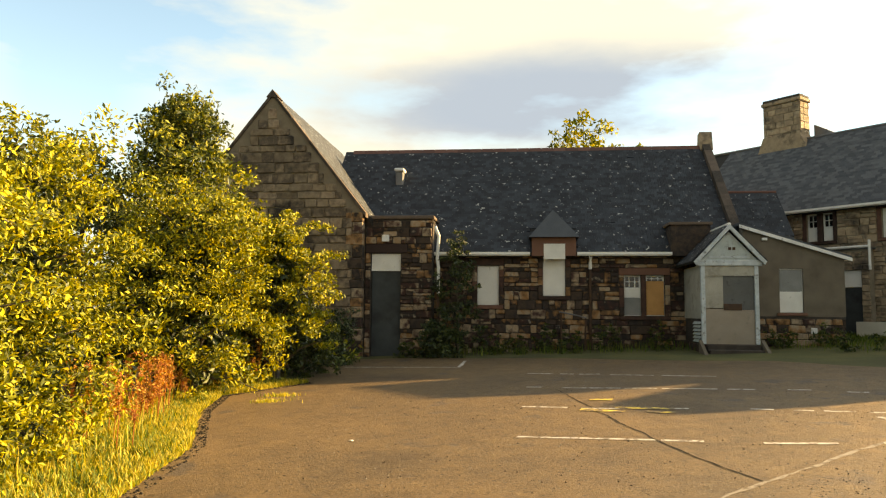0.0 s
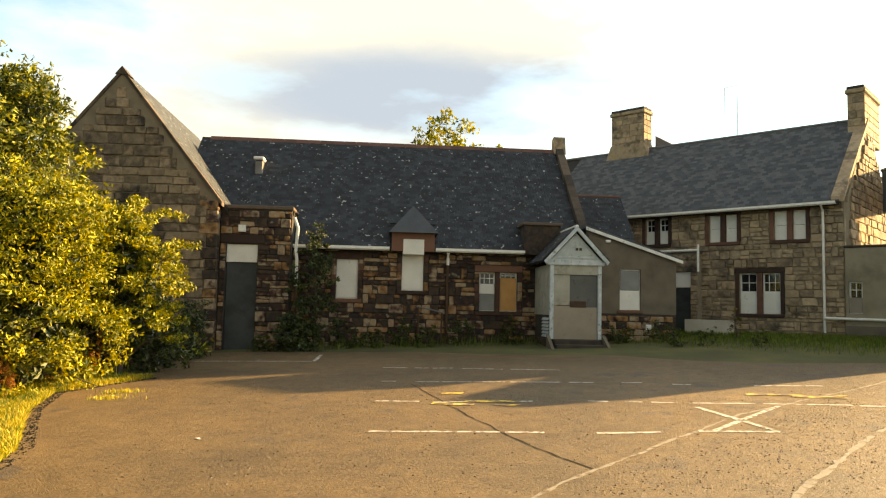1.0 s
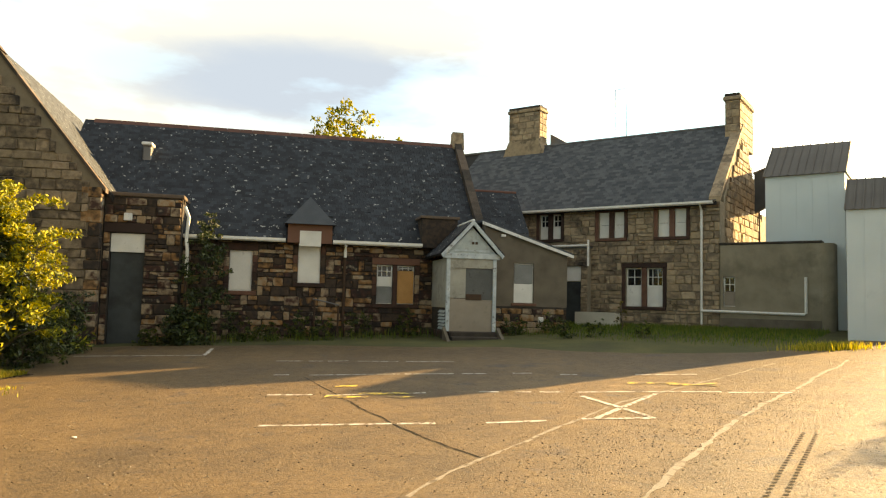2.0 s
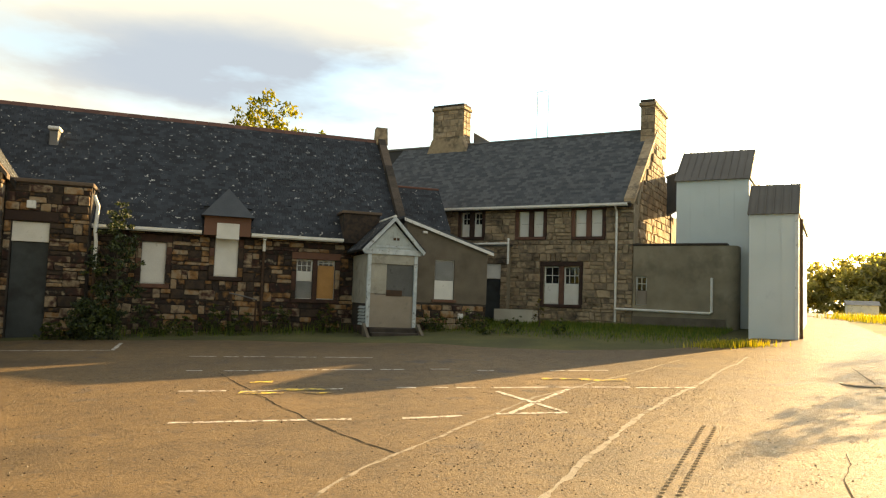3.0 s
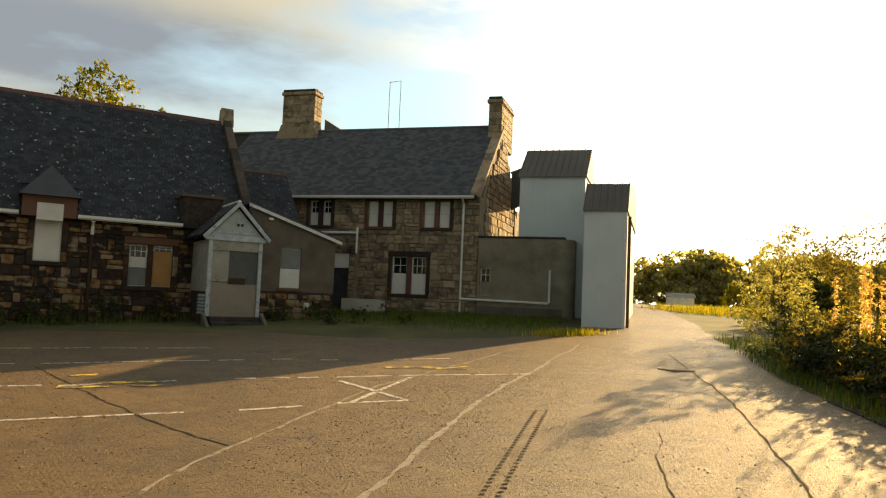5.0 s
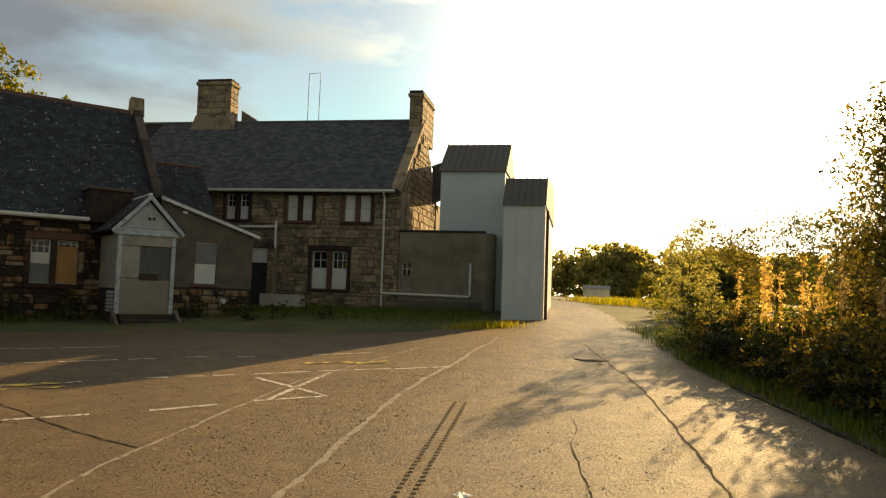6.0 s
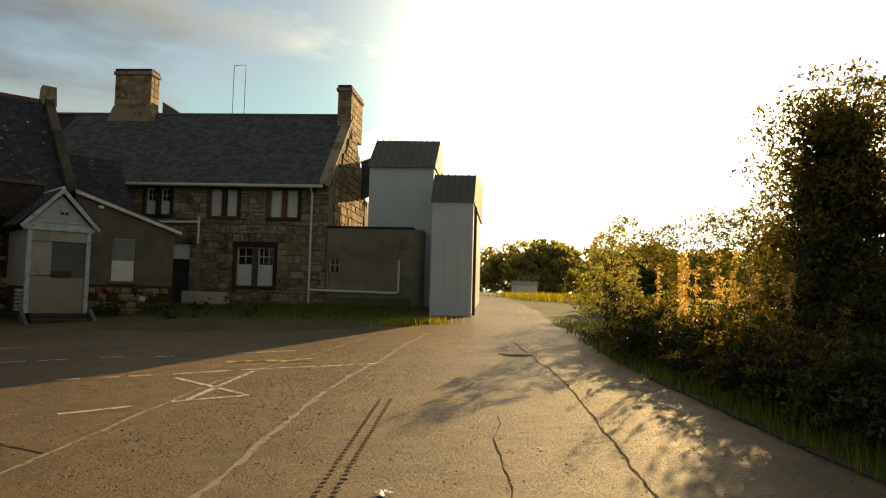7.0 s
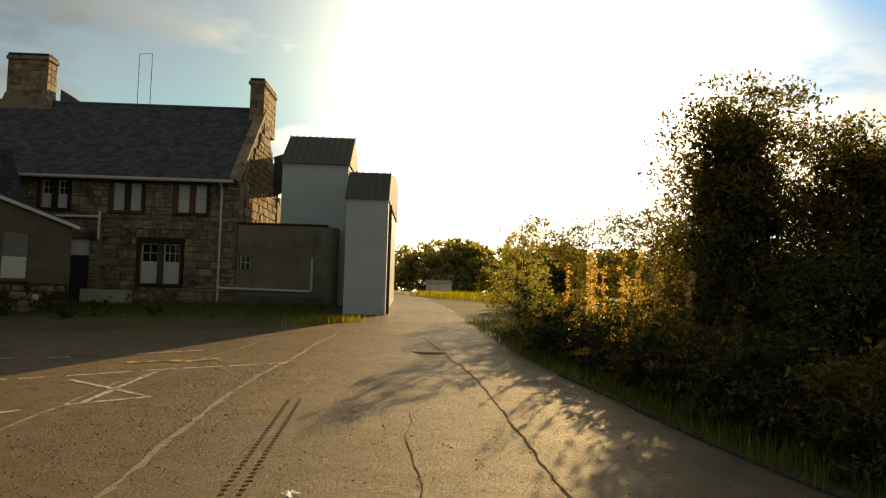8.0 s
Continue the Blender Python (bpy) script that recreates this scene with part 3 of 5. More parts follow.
def lay_stones(wall, stones, v, material, rng, singles=300, depth=0.14, axis="u", near=0.0, proud=0.05):
    """Stones on the face of a wall: those closest to the yard side singly, the rest joined."""
    stones = sorted(stones, key=lambda s: abs(s[0] - near))
    for cu, cz, l, h in stones[:singles]:
        ob = new("stone", block_mesh(rng.randrange(9), material))
        ob.parent = wall
        place = (cu, v + depth / 2 - proud + rng.uniform(-0.012, 0.03), cz)
        ob.location = place if axis == "u" else (v - depth / 2 + proud + rng.uniform(0, 0.02), cu, cz)
        if axis != "u":
            ob.rotation_euler = (0, 0, radians(90))
        ob.scale = (l - 0.022, depth, h - 0.022)
    rest = stones[singles:]
    if rest:
        vs, fs = [], []
        for cu, cz, l, h in rest:
            co, polys = block_arrays(rng.randrange(9))
            base = len(vs)
            p = co * (l - 0.022, depth, h - 0.022)
            if axis == "u":
                p = p + (cu, v + depth / 2 - proud + rng.uniform(-0.012, 0.03), cz)
            else:
                p = np.stack([-p[:, 1], p[:, 0], p[:, 2]], 1) + (v - depth / 2 + proud, cu, cz)
            vs.extend(map(tuple, p))
            fs.extend(tuple(base + i for i in f) for f in polys)
        ob = raw("stonework", vs, fs, MAT[material + "_far"], wall)
        ob["kind"] = "stuff"


@lru_cache(None)
def slate_mesh(kind, material):
    rng = random.Random(kind + 50)
    bm = bmesh.new()
    bmesh.ops.create_cube(bm, size=1)
    for v in bm.verts:
        v.co.x += rng.uniform(-0.03, 0.03)
        v.co.y += rng.uniform(-0.04, 0.04) if v.co.y < 0 else 0
    return as_mesh("slate", bm, MAT[material])


def lay_slates(roof, origin, along, up, width, height, rng, singles=300, w=0.21, e=0.15, inside=None, mats=("slate", "slate_far")):
    """Courses of slates on a slope: origin at the lower left of the eaves, along and up as unit vectors on the slope."""
    origin, along, up = Vector(origin), Vector(along).normalized(), Vector(up).normalized()
    nrm = along.cross(up).normalized()
    rot = Matrix((along, up, nrm)).transposed()
    tilt = rot @ Euler((radians(6.5), 0, 0)).to_matrix()
    rows, pieces = int(height / e), []
    for r in range(rows + 1):
        off = (r % 2) * w / 2
        for c in range(-1, int(width / w) + 2):
            a, b = max(0, c * w + off), min(width, (c + 1) * w + off)
            if b - a < 0.06:
                continue
            cu, cv = (a + b) / 2, r * e + e * 0.5
            if cv > height or (inside and not inside(cu, cv)):
                continue
            pieces.append((cu, cv, b - a))
    mid = len(pieces) // 5
    chosen = set(range(mid, mid + singles))
    vs, fs = [], []
    for i, (cu, cv, l) in enumerate(pieces):
        slip = rng.uniform(-0.012, 0.012) - (0.06 if rng.random() < 0.012 else 0)
        p = origin + along * cu + up * (cv + slip) + nrm * (0.026 + rng.uniform(0, 0.006))
        m = tilt @ Euler((0, 0, rng.uniform(-0.02, 0.02))).to_matrix()
        size = Vector((l - 0.008, e * 1.15, 0.018))
        if i in chosen and mats[0]:
            ob = new("slate", slate_mesh(rng.randrange(5), mats[0]))
            ob.parent = roof
            ob.matrix_local = Matrix.LocRotScale(p, m.to_quaternion(), size)
        else:
            base = len(vs)
            for sx, sy, sz in ((-1, -1, -1), (1, -1, -1), (1, 1, -1), (-1, 1, -1), (-1, -1, 1), (1, -1, 1), (1, 1, 1), (-1, 1, 1)):
                vs.append(p + m @ Vector((sx * size.x / 2, sy * size.y / 2, sz * size.z / 2)))
            for f in ((4, 5, 6, 7), (0, 1, 5, 4), (1, 2, 6, 5), (3, 0, 4, 7)):
                fs.append(tuple(base + k for k in f))
    if vs:
        ob = raw("slating", vs, fs, MAT[mats[1]], roof)
        ob["kind"] = "stuff"


# ---- ground ----
def sheet(name, xs, ys, lift, material, label, category, keep=None, kind="structure"):
    bm = bmesh.new()
    grid = {}
    for i, x in enumerate(xs):
        for j, y in enumerate(ys):
            grid[i, j] = bm.verts.new((x, y, gz(x, y) + lift))
    for i in range(len(xs) - 1):
        for j in range(len(ys) - 1):
            bm.faces.new((grid[i, j], grid[i + 1, j], grid[i + 1, j + 1], grid[i, j + 1]))
    return solid(name, bm, material, label, category, kind)


sheet("ground", [-3000, -400, -40, -20, 0, 12, 26, 60, 400, 3000], [-3000, -400, -40, -20, 0, 15, 30, 60, 400, 3000], -0.03, MAT["earth"], "rough grassy earth around the old school yard", "ground")


def yard(name, outline, lift, material, label, category):
    """A flat-laid surface with a ragged outline on the sloping yard."""
    pts = []
    rng = random.Random(len(outline))
    for (x0, y0), (x1, y1) in zip(outline, outline[1:] + outline[:1]):
        n = max(1, int(math.hypot(x1 - x0, y1 - y0) / 0.35))
        nx, ny = -(y1 - y0), (x1 - x0)
        ln = math.hypot(nx, ny)
        for k in range(n):
            f, w = k / n, rng.uniform(-0.06, 0.06) if k else 0
            pts.append((x0 + (x1 - x0) * f + nx / ln * w, y0 + (y1 - y0) * f + ny / ln * w))
    bm = bmesh.new()
    top = [bm.verts.new((x, y, gz(x, y) + lift)) for x, y in pts]
    low = [bm.verts.new((x, y, gz(x, y) - 0.06)) for x, y in pts]
    bm.faces.new(top)
    for i in range(len(pts)):
        j = (i + 1) % len(pts)
        bm.faces.new((low[i], low[j], top[j], top[i]))
    bmesh.ops.triangulate(bm, faces=[f for f in bm.faces if len(f.verts) > 4])
    bmesh.ops.recalc_face_normals(bm, faces=bm.faces[:])
    return solid(name, bm, material, label, category, "structure")


CARPARK = [(-4.0, -25), (-3.6, 4), (-4.4, 8.7), (-5.6, 11.6), (-6.1, 13.7), (-4.9, 15.6), (-5.6, 17.5), (-9, 20), (-9, 21.0), (-3.9, 21.2), (1.0, 19.9), (3.6, 18.6),
           (5.8, 17.9), (7.2, 16.3), (8.6, 15.4), (11.0, 14.9), (13.6, 15.6), (15.4, 16.8), (16.3, 16.1), (21.5, 21.4), (25.9, 25.2), (25.9, 23.4), (23.2, 20.2), (20.2, 16.6), (16.6, 12.9), (14.4, 10.1), (12.4, 8.3),
           (10.4, 5.9), (9.1, 4.1), (7.9, 2.6), (6.95, 1.2), (5.4, -1.5), (4, -25)]
yard("car_park", CARPARK, 0.0, MAT["asphalt"], "worn brown-grey asphalt car park with faded markings", "car park")
yard("road", [(25.8, 25.2), (28.5, 29.0), (29.5, 36.0), (31.2, 36.0), (30.4, 28.4), (25.8, 23.4)], 0.012, MAT["asphalt"], "narrow asphalt lane running on past the building", "road")
sheet("field", [32, 45, 80], [16, 24, 30, 58], 0.004, MAT["field"], "pale dry grass field beyond the lane", "field")

# ---- hall: long single-storey range with a gable wing ----
rng = random.Random(11)


def not_in(openings, margin=0.02):
    return lambda a, b, c, d: not any(a < o[1] + margin and b > o[0] - margin and c < o[3] + margin and d > o[2] - margin for o in openings)


hall = thing("school_hall", "derelict sandstone school hall with slate roof and boarded windows", "building", (0, 23.0, 0))
HALL_OPEN = [(-1.55, -0.86, 2.06, 3.32), (0.53, 1.23, 2.36, 3.95), (3.04, 3.56, 1.76, 3.02), (3.71, 4.28, 1.76, 3.02)]
W = part("wall", wall_grid(-6.0, 6.55, -0.2, 3.72, HALL_OPEN, 0.5), MAT["mortar"], hall, "dark weathered rubble stone wall")
HALL_GROUPS = [HALL_OPEN[0], HALL_OPEN[1], (3.04, 4.28, 1.76, 3.02)]
dress = [(u0 - 0.16, u1 + 0.16, z0 - 0.135, z1 + 0.225) for u0, u1, z0, z1 in HALL_GROUPS]
lay_stones(W, laid_round(-2.95, 6.5, 0.3, 3.66, dress, rng, (0.11, 0.36), (0.16, 0.66)), 0.0, "stone", rng)
part("mullion", box(3.563, 3.707, -0.02, 0.2, 1.76, 3.02, 0.012), MAT["redstone"], W)
for u0, u1, z0, z1 in HALL_GROUPS:
    part("lintel", box(u0 - 0.16, u1 + 0.16, -0.05, 0.2, z1 + 0.002, z1 + 0.22, 0.015), MAT["redstone"], W)
    part("sill", box(u0 - 0.14, u1 + 0.14, -0.08, 0.2, z0 - 0.13, z0 - 0.002, 0.015), MAT["redstone"], W)
    for s in (0, 1):
        a, b = (u0 - 0.155, u0 - 0.003) if s == 0 else (u1 + 0.003, u1 + 0.155)
        z = z0
        while z < z1 - 0.05:
            h = min(rng.uniform(0.22, 0.36), z1 - z)
            part("jamb_stone", box(a, b, -0.035 - rng.uniform(0, 0.01), 0.15, z + 0.006, z + h - 0.006, 0.012), MAT["redstone" if rng.random() < 0.5 else "stone"], W)
            z += h


def boarded_window(parent, u0, u1, z0, z1, v, boards, frame_mat="white", glazed=None):
    """A window in an opening: frame, boards (u0, u1, z0, z1, material) as fractions, and panes behind the bars above."""
    # near-black plate stands in for the unlit room behind the panes
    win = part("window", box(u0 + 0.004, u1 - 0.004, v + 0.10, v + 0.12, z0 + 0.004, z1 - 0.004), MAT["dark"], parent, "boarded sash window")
    fr = bmesh.new()
    t = 0.05
    add_box(fr, u0 + 0.002, u0 + t, v + 0.02, v + 0.09, z0 + 0.002, z1 - 0.002)
    add_box(fr, u1 - t, u1 - 0.002, v + 0.02, v + 0.09, z0 + 0.002, z1 - 0.002)
    add_box(fr, u0 + t, u1 - t, v + 0.02, v + 0.09, z0 + 0.002, z0 + t)
    add_box(fr, u0 + t, u1 - t, v + 0.02, v + 0.09, z1 - t, z1 - 0.002)
    part("window_frame", fr, MAT[frame_mat], win)
    for a, b, c, d, m in boards:
        part("board", box(u0 + (u1 - u0) * a, u0 + (u1 - u0) * b, v + 0.0, v + 0.018, z0 + (z1 - z0) * c, z0 + (z1 - z0) * d, 0.003), MAT[m], win)
    if glazed:
        c, d, n = glazed
        za, zb = z0 + (z1 - z0) * c, z0 + (z1 - z0) * d
        part("pane", box(u0 + t, u1 - t, v + 0.06, v + 0.066, za, zb), MAT["glass"], win)
        for k in range(1, n):
            u = u0 + (u1 - u0) * k / n
            part("glazing_bar", box(u - 0.012, u + 0.012, v + 0.03, v + 0.058, za, zb), MAT[frame_mat], win)
        zm = (za + zb) / 2
        part("glazing_bar", box(u0 + t, u1 - t, v + 0.028, v + 0.057, zm - 0.012, zm + 0.012), MAT[frame_mat], win)
    return win


o = HALL_OPEN
boarded_window(hall, *o[0], 0.06, [(0.03, 0.97, 0.03, 0.98, "board")])
boarded_window(hall, *o[1], 0.03, [(0.02, 0.98, 0.02, 0.995, "board")])
boarded_window(hall, *o[2], 0.08, [(0.03, 0.97, 0.02, 0.44, "greyboard"), (0.03, 0.97, 0.445, 0.70, "board")], glazed=(0.71, 0.97, 3))
boarded_window(hall, *o[3], 0.08, [(0.03, 0.97, 0.02, 0.86, "ply")], glazed=(0.87, 0.97, 3))
# back and end walls
part("back_wall", box(-6.0, 6.55, 8.0, 8.4, -0.2, 3.72), MAT["mortar"], hall)
EW = part("end_wall", prism([(0.502, -0.2), (7.998, -0.2), (7.998, 3.72), (4.0, 7.85), (0.502, 4.1)], 6.15, 6.55, "x"), MAT["mortar"], hall)
# roof
R_H = part("roof", prism([(-0.28, 3.72), (4.0, 7.93), (8.6, 3.72), (8.6, 3.60), (4.0, 7.80), (-0.28, 3.58)], -6.9, 6.42, "x"), MAT["dark"], hall, "dark blue-grey slate roof")
slope = math.hypot(4.28, 4.21)


def hall_slates(cu, cv):
    x = -6.9 + cu
    y = -0.28 + cv * 4.28 / slope
    if x < -5.1 and y < 0.3:
        return False
    return not (0.2 < x < 1.52 and y < 0.55)


lay_slates(R_H, (-6.9, -0.28, 3.72), (1, 0, 0), (0, 4.28, 4.21), 13.3, slope - 0.05, rng, inside=hall_slates)
u = -6.6
while u < 6.3:
    l = 0.45
    part("ridge_tile", prism([(3.86, 7.86), (4.0, 8.02), (4.14, 7.86), (4.12, 7.83), (4.0, 7.965), (3.88, 7.83)], u + 0.005, u + l - 0.005, "x"), MAT["ridge"], R_H)
    u += l
# skew coping on the end gable, with its apex block
a0, a1 = Vector((0, -0.35, 3.78)), Vector((0, 4.0, 8.06))
n_c = 9
for k in range(n_c):
    p, q = a0.lerp(a1, k / n_c), a0.lerp(a1, (k + 0.985) / n_c)
    part("coping_stone", prism([(p.y, p.z - 0.1), (q.y, q.z - 0.1), (q.y, q.z + 0.16), (p.y, p.z + 0.16)], 6.42, 6.70, "x"), MAT["coping"], hall)
part("apex_stone", prism([(3.75, 7.8), (4.35, 7.8), (4.2, 8.45), (3.9, 8.5)], 6.36, 6.8, "x"), MAT["buff"], hall)
# gutter and downpipes
for g0, g1 in ((-2.9, 0.12), (1.58, 4.45)):
    part("gutter", prism([(-0.40, 3.72), (-0.40, 3.64), (-0.36, 3.60), (-0.30, 3.60), (-0.26, 3.64), (-0.26, 3.72), (-0.275, 3.72), (-0.275, 3.65), (-0.385, 3.65), (-0.385, 3.72)], g0, g1, "x"), MAT["pipe"], hall, "cream painted gutter")
part("downpipe", tube([(1.99, -0.32, 3.6), (1.99, -0.13, 3.42), (1.99, -0.10, 2.9), (1.99, -0.10, 0.5)], 0.045), MAT["iron"], hall)
part("downpipe", tube([(1.99, -0.335, 3.58), (1.99, -0.20, 3.4), (1.99, -0.17, 3.2)], 0.05), MAT["pipe"], hall)
# wall-head dormer over the tall window
D = part("dormer", box(0.18, 1.55, -0.33, 0.9, 3.60, 4.20), MAT["redstone"], hall, "small hipped stone dormer head")
part("dormer_opening_board", box(0.55, 1.21, -0.352, -0.332, 3.50, 3.98), MAT["board"], D)
bm = bmesh.new()
q = [bm.verts.new(c) for c in ((0.08, -0.52, 4.18), (1.65, -0.52, 4.18), (1.65, 1.2, 4.18), (0.08, 1.2, 4.18), (0.865, 0.35, 5.15), (0.865, 1.4, 5.15))]
for f in ((0, 1, 4), (1, 2, 5, 4), (3, 0, 4, 5), (2, 3, 5), (0, 3, 2, 1)):
    bm.faces.new([q[i] for i in f])
part("dormer_roof", bm, MAT["slate_b"], D, "grey slate hipped roof")
D2 = part("dormer", box(4.42, 5.6, -0.38, 0.9, 3.60, 4.55), MAT["stone"], hall, "dark stone wall head")
part("coping_stone", box(4.36, 5.66, -0.44, 0.9, 4.552, 4.64, 0.01), MAT["coping"], D2)
# roof ventilator
V = part("roof_vent", box(-4.66, -4.38, 2.35, 2.75, 6.1, 6.86, 0.03), MAT["lead"], hall, "pale metal roof ventilator")
part("vent_cap", box(-4.70, -4.34, 2.26, 2.8, 6.862, 6.98, 0.03), MAT["white"], V)

# gable wing
WX0, WX1, WAP, WEV, WTOP = -11.1, -5.1, -8.11, 4.9, 8.72
wing = thing("gable_wing", "tall stone gable wing with steep skews beside the hall", "building", (0, 22.0, 0))
gpoly = [(WX0, -0.8), (WX1, -0.8), (WX1, WEV), (WAP, WTOP), (WX0, WEV)]
GW = part("wall", prism(gpoly, 0.0, 0.5), MAT["wingmortar"], wing, "soot-stained buff sandstone gable wall")


def in_gable(a, b, c, d):
    lim = WTOP - 0.1 - max(abs(a - WAP), abs(b - WAP)) * (WTOP - WEV) / (WAP - WX0)
    return d < min(lim, 8.6)


gs = courses(WX0, WX1 - 0.32, -0.4, 8.5, in_gable, rng, (0.2, 0.36), (0.3, 0.8))
lay_stones(GW, gs, 0.0, "wing", rng, near=-5.5)
z, k = 0.2, 0
while z < WEV - 0.2:
    h = rng.uniform(0.26, 0.4)
    part("quoin", box(WX1 - (0.52 if k % 2 else 0.30), WX1 + 0.02, -0.05, 0.3, z + 0.006, z + h - 0.006, 0.02), MAT["stone"], GW)
    z, k = z + h, k + 1
part("side_wall", box(WX1 - 0.5, WX1, 0.502, 9.0, -0.8, WEV), MAT["mortar"], wing)
part("side_wall", box(WX0, WX0 + 0.5, 0.502, 9.0, -0.8, WEV), MAT["mortar"], wing)
rise = (WTOP - WEV) / (WX1 - WAP)
WR = part("roof", prism([(WX0 - 0.2, WEV - 0.1), (WAP, WTOP + 0.05), (WX1 + 0.25, WEV - 0.22), (WX1 + 0.25, WEV - 0.36), (WAP, WTOP - 0.1), (WX0 - 0.2, WEV - 0.24)], 0.3, 9.2), MAT["dark"], wing, "steep slate roof")
sl = math.hypot(WX1 + 0.25 - WAP, WTOP + 0.05 - WEV + 0.22)
lay_slates(WR, (WX1 + 0.25, 0.3, WEV - 0.22), (0, 1, 0), (WAP - WX1 - 0.25, 0, WTOP + 0.27 - WEV), 8.8, sl - 0.05, rng, singles=0)
for sgn in (-1, 1):
    x_e = WX1 if sgn > 0 else WX0
    for k in range(10):
        p, q = Vector((x_e + sgn * 0.12, 0, WEV - 0.1)).lerp(Vector((WAP, 0, WTOP + 0.04)), k / 10), Vector((x_e + sgn * 0.12, 0, WEV - 0.1)).lerp(Vector((WAP, 0, WTOP + 0.04)), (k + 0.985) / 10)
        part("coping_stone", prism([(p.x, p.z - 0.04), (q.x, q.z - 0.04), (q.x, q.z + 0.09), (p.x, p.z + 0.09)], -0.06, 0.42), MAT["coping"], wing)
part("apex_stone", prism([(WAP - 0.2, WTOP - 0.05), (WAP + 0.2, WTOP - 0.05), (WAP, WTOP + 0.2)], -0.08, 0.44), MAT["coping"], wing)

# entrance block in the angle
entry = thing("entrance_block", "flat-topped dark stone entrance block with a grey door", "building", (0, 22.4, 0))
E_OPEN = [(-4.88, -3.93, 0.3, 3.66)]
EB = part("wall", wall_grid(-5.08, -2.92, -0.3, 4.74, E_OPEN, 0.4), MAT["mortar"], entry, "dark stone wall")
lay_stones(EB, laid_round(-5.06, -2.94, 0.1, 4.7, [(-4.885, -3.925, 0.0, 3.66), (-5.06, -3.72, 3.66, 3.955)], rng, (0.2, 0.34)), 0.0, "stone", rng)
part("side_wall", box(-3.32, -2.92, 0.402, 1.4, -0.3, 4.74), MAT["mortar"], entry)
part("lintel", box(-5.06, -3.72, -0.04, 0.3, 3.67, 3.95, 0.015), MAT["redstone"], EB)
part("coping", box(-5.08, -2.87, -0.06, 1.5, 4.742, 4.86, 0.02), MAT["coping"], entry)
part("flat_roof", box(-5.08, -2.92, 0.1, 1.9, 4.60, 4.735), MAT["lead"], entry)
DR = part("door", box(-4.86, -3.95, 0.12, 0.17, 0.32, 3.08), MAT["darkdoor"], entry, "tall blue-grey sheeted door")
part("board", box(-4.87, -3.94, 0.06, 0.10, 3.1, 3.65, 0.004), MAT["board"], entry, "white board over the door")
part("lamp_box", box(-4.53, -4.30, -0.12, -0.03, 4.02, 4.24, 0.015), MAT["white"], entry, "white bulkhead lamp")
part("downpipe", tube([(-2.84, -0.1, 4.5), (-2.72, -0.1, 4.2), (-2.76, -0.1, 3.5), (-2.72, -0.1, 3.2), (-2.72, -0.1, 2.4)], 0.05), MAT["pipe"], entry, "cream painted downpipe")
part("downpipe", tube([(-2.72, -0.1, 2.4), (-2.72, -0.1, 0.3)], 0.05), MAT["iron"], entry)

# ---- porch ----
PX0, PX1, PY0, PY1 = 4.85, 6.40, 20.8, 23.0
porch = thing("porch", "white timber porch with boarded doorway and gabled roof", "porch", (0, 0, 0))
part("plinth", box(PX0 - 0.02, PX1 + 0.02, PY0 + 0.02, PY1 - 0.06, 0.3, 1.0, 0.02), MAT["stone"], porch, "dark stone base")
for x in (PX0, PX1 - 0.11):
    part("post", box(x, x + 0.11, PY0 - 0.02, PY0 + 0.10, 1.0, 3.18, 0.008), MAT["postpaint"], porch, "white painted corner post")
part("beam", box(PX0 - 0.1, PX1 + 0.1, PY0 - 0.05, PY0 + 0.1, 3.18, 3.34, 0.008), MAT["postpaint"], porch)
part("fascia_board", box(PX0 + 0.11, PX1 - 0.11, PY0 + 0.0, PY0 + 0.04, 2.90, 3.18), MAT["dirtyboard"], porch, "off-white board above the doorway")
dd = PY0 + 0.03
part("door_panel", box(PX0 + 0.115, PX0 + 0.60, dd, dd + 0.04, 2.0, 2.895), MAT["dirtyboard"], porch, "off-white upper panel")
part("door_panel", box(PX0 + 0.604, PX1 - 0.115, dd + 0.01, dd + 0.05, 1.95, 2.895), MAT["slateboard"], porch, "grey upper panel")
part("door_panel", box(PX0 + 0.115, PX1 - 0.46, dd - 0.015, dd + 0.03, 1.0, 1.98), MAT["beigeboard"], porch, "beige lower board")
part("door_panel", box(PX1 - 0.455, PX1 - 0.115, dd + 0.005, dd + 0.045, 1.0, 1.947), MAT["beigeboard"], porch)
part("door_rail", box(PX0 + 0.6, PX1 - 0.46, dd - 0.03, dd - 0.016, 1.94, 2.12), MAT["iron"], porch, "broken dark rail")
# side wall: pale boards above, white louvre slats below
n_b = 8
for k in range(n_b):
    y0 = PY0 + 0.1 + (PY1 - PY0 - 0.1) * k / n_b
    y1 = PY0 + 0.1 + (PY1 - PY0 - 0.1) * (k + 1) / n_b
    part("side_board", box(PX0 + 0.01, PX0 + 0.05 + 0.003 * (k % 2), y0 + 0.003, y1 - 0.003, 1.70, 3.2), MAT["dirtyboard"], porch)
part("side_base", box(PX0 + 0.03, PX0 + 0.06, PY0 + 0.1, PY1, 1.0, 1.695), MAT["mortar"], porch)
for k in range(6):
    z = 1.05 + 0.1 * k
    part("louvre_slat", prism([(PX0 - 0.03, z), (PX0 + 0.02, z + 0.07), (PX0 + 0.025, z + 0.06), (PX0 - 0.025, z - 0.01)], PY0 + 0.12, PY0 + 1.0), MAT["bluepaint"], porch)
part("side_wall", box(PX1 - 0.05, PX1 - 0.01, PY0 + 0.1, PY1, 1.0, 3.2), MAT["board"], porch)
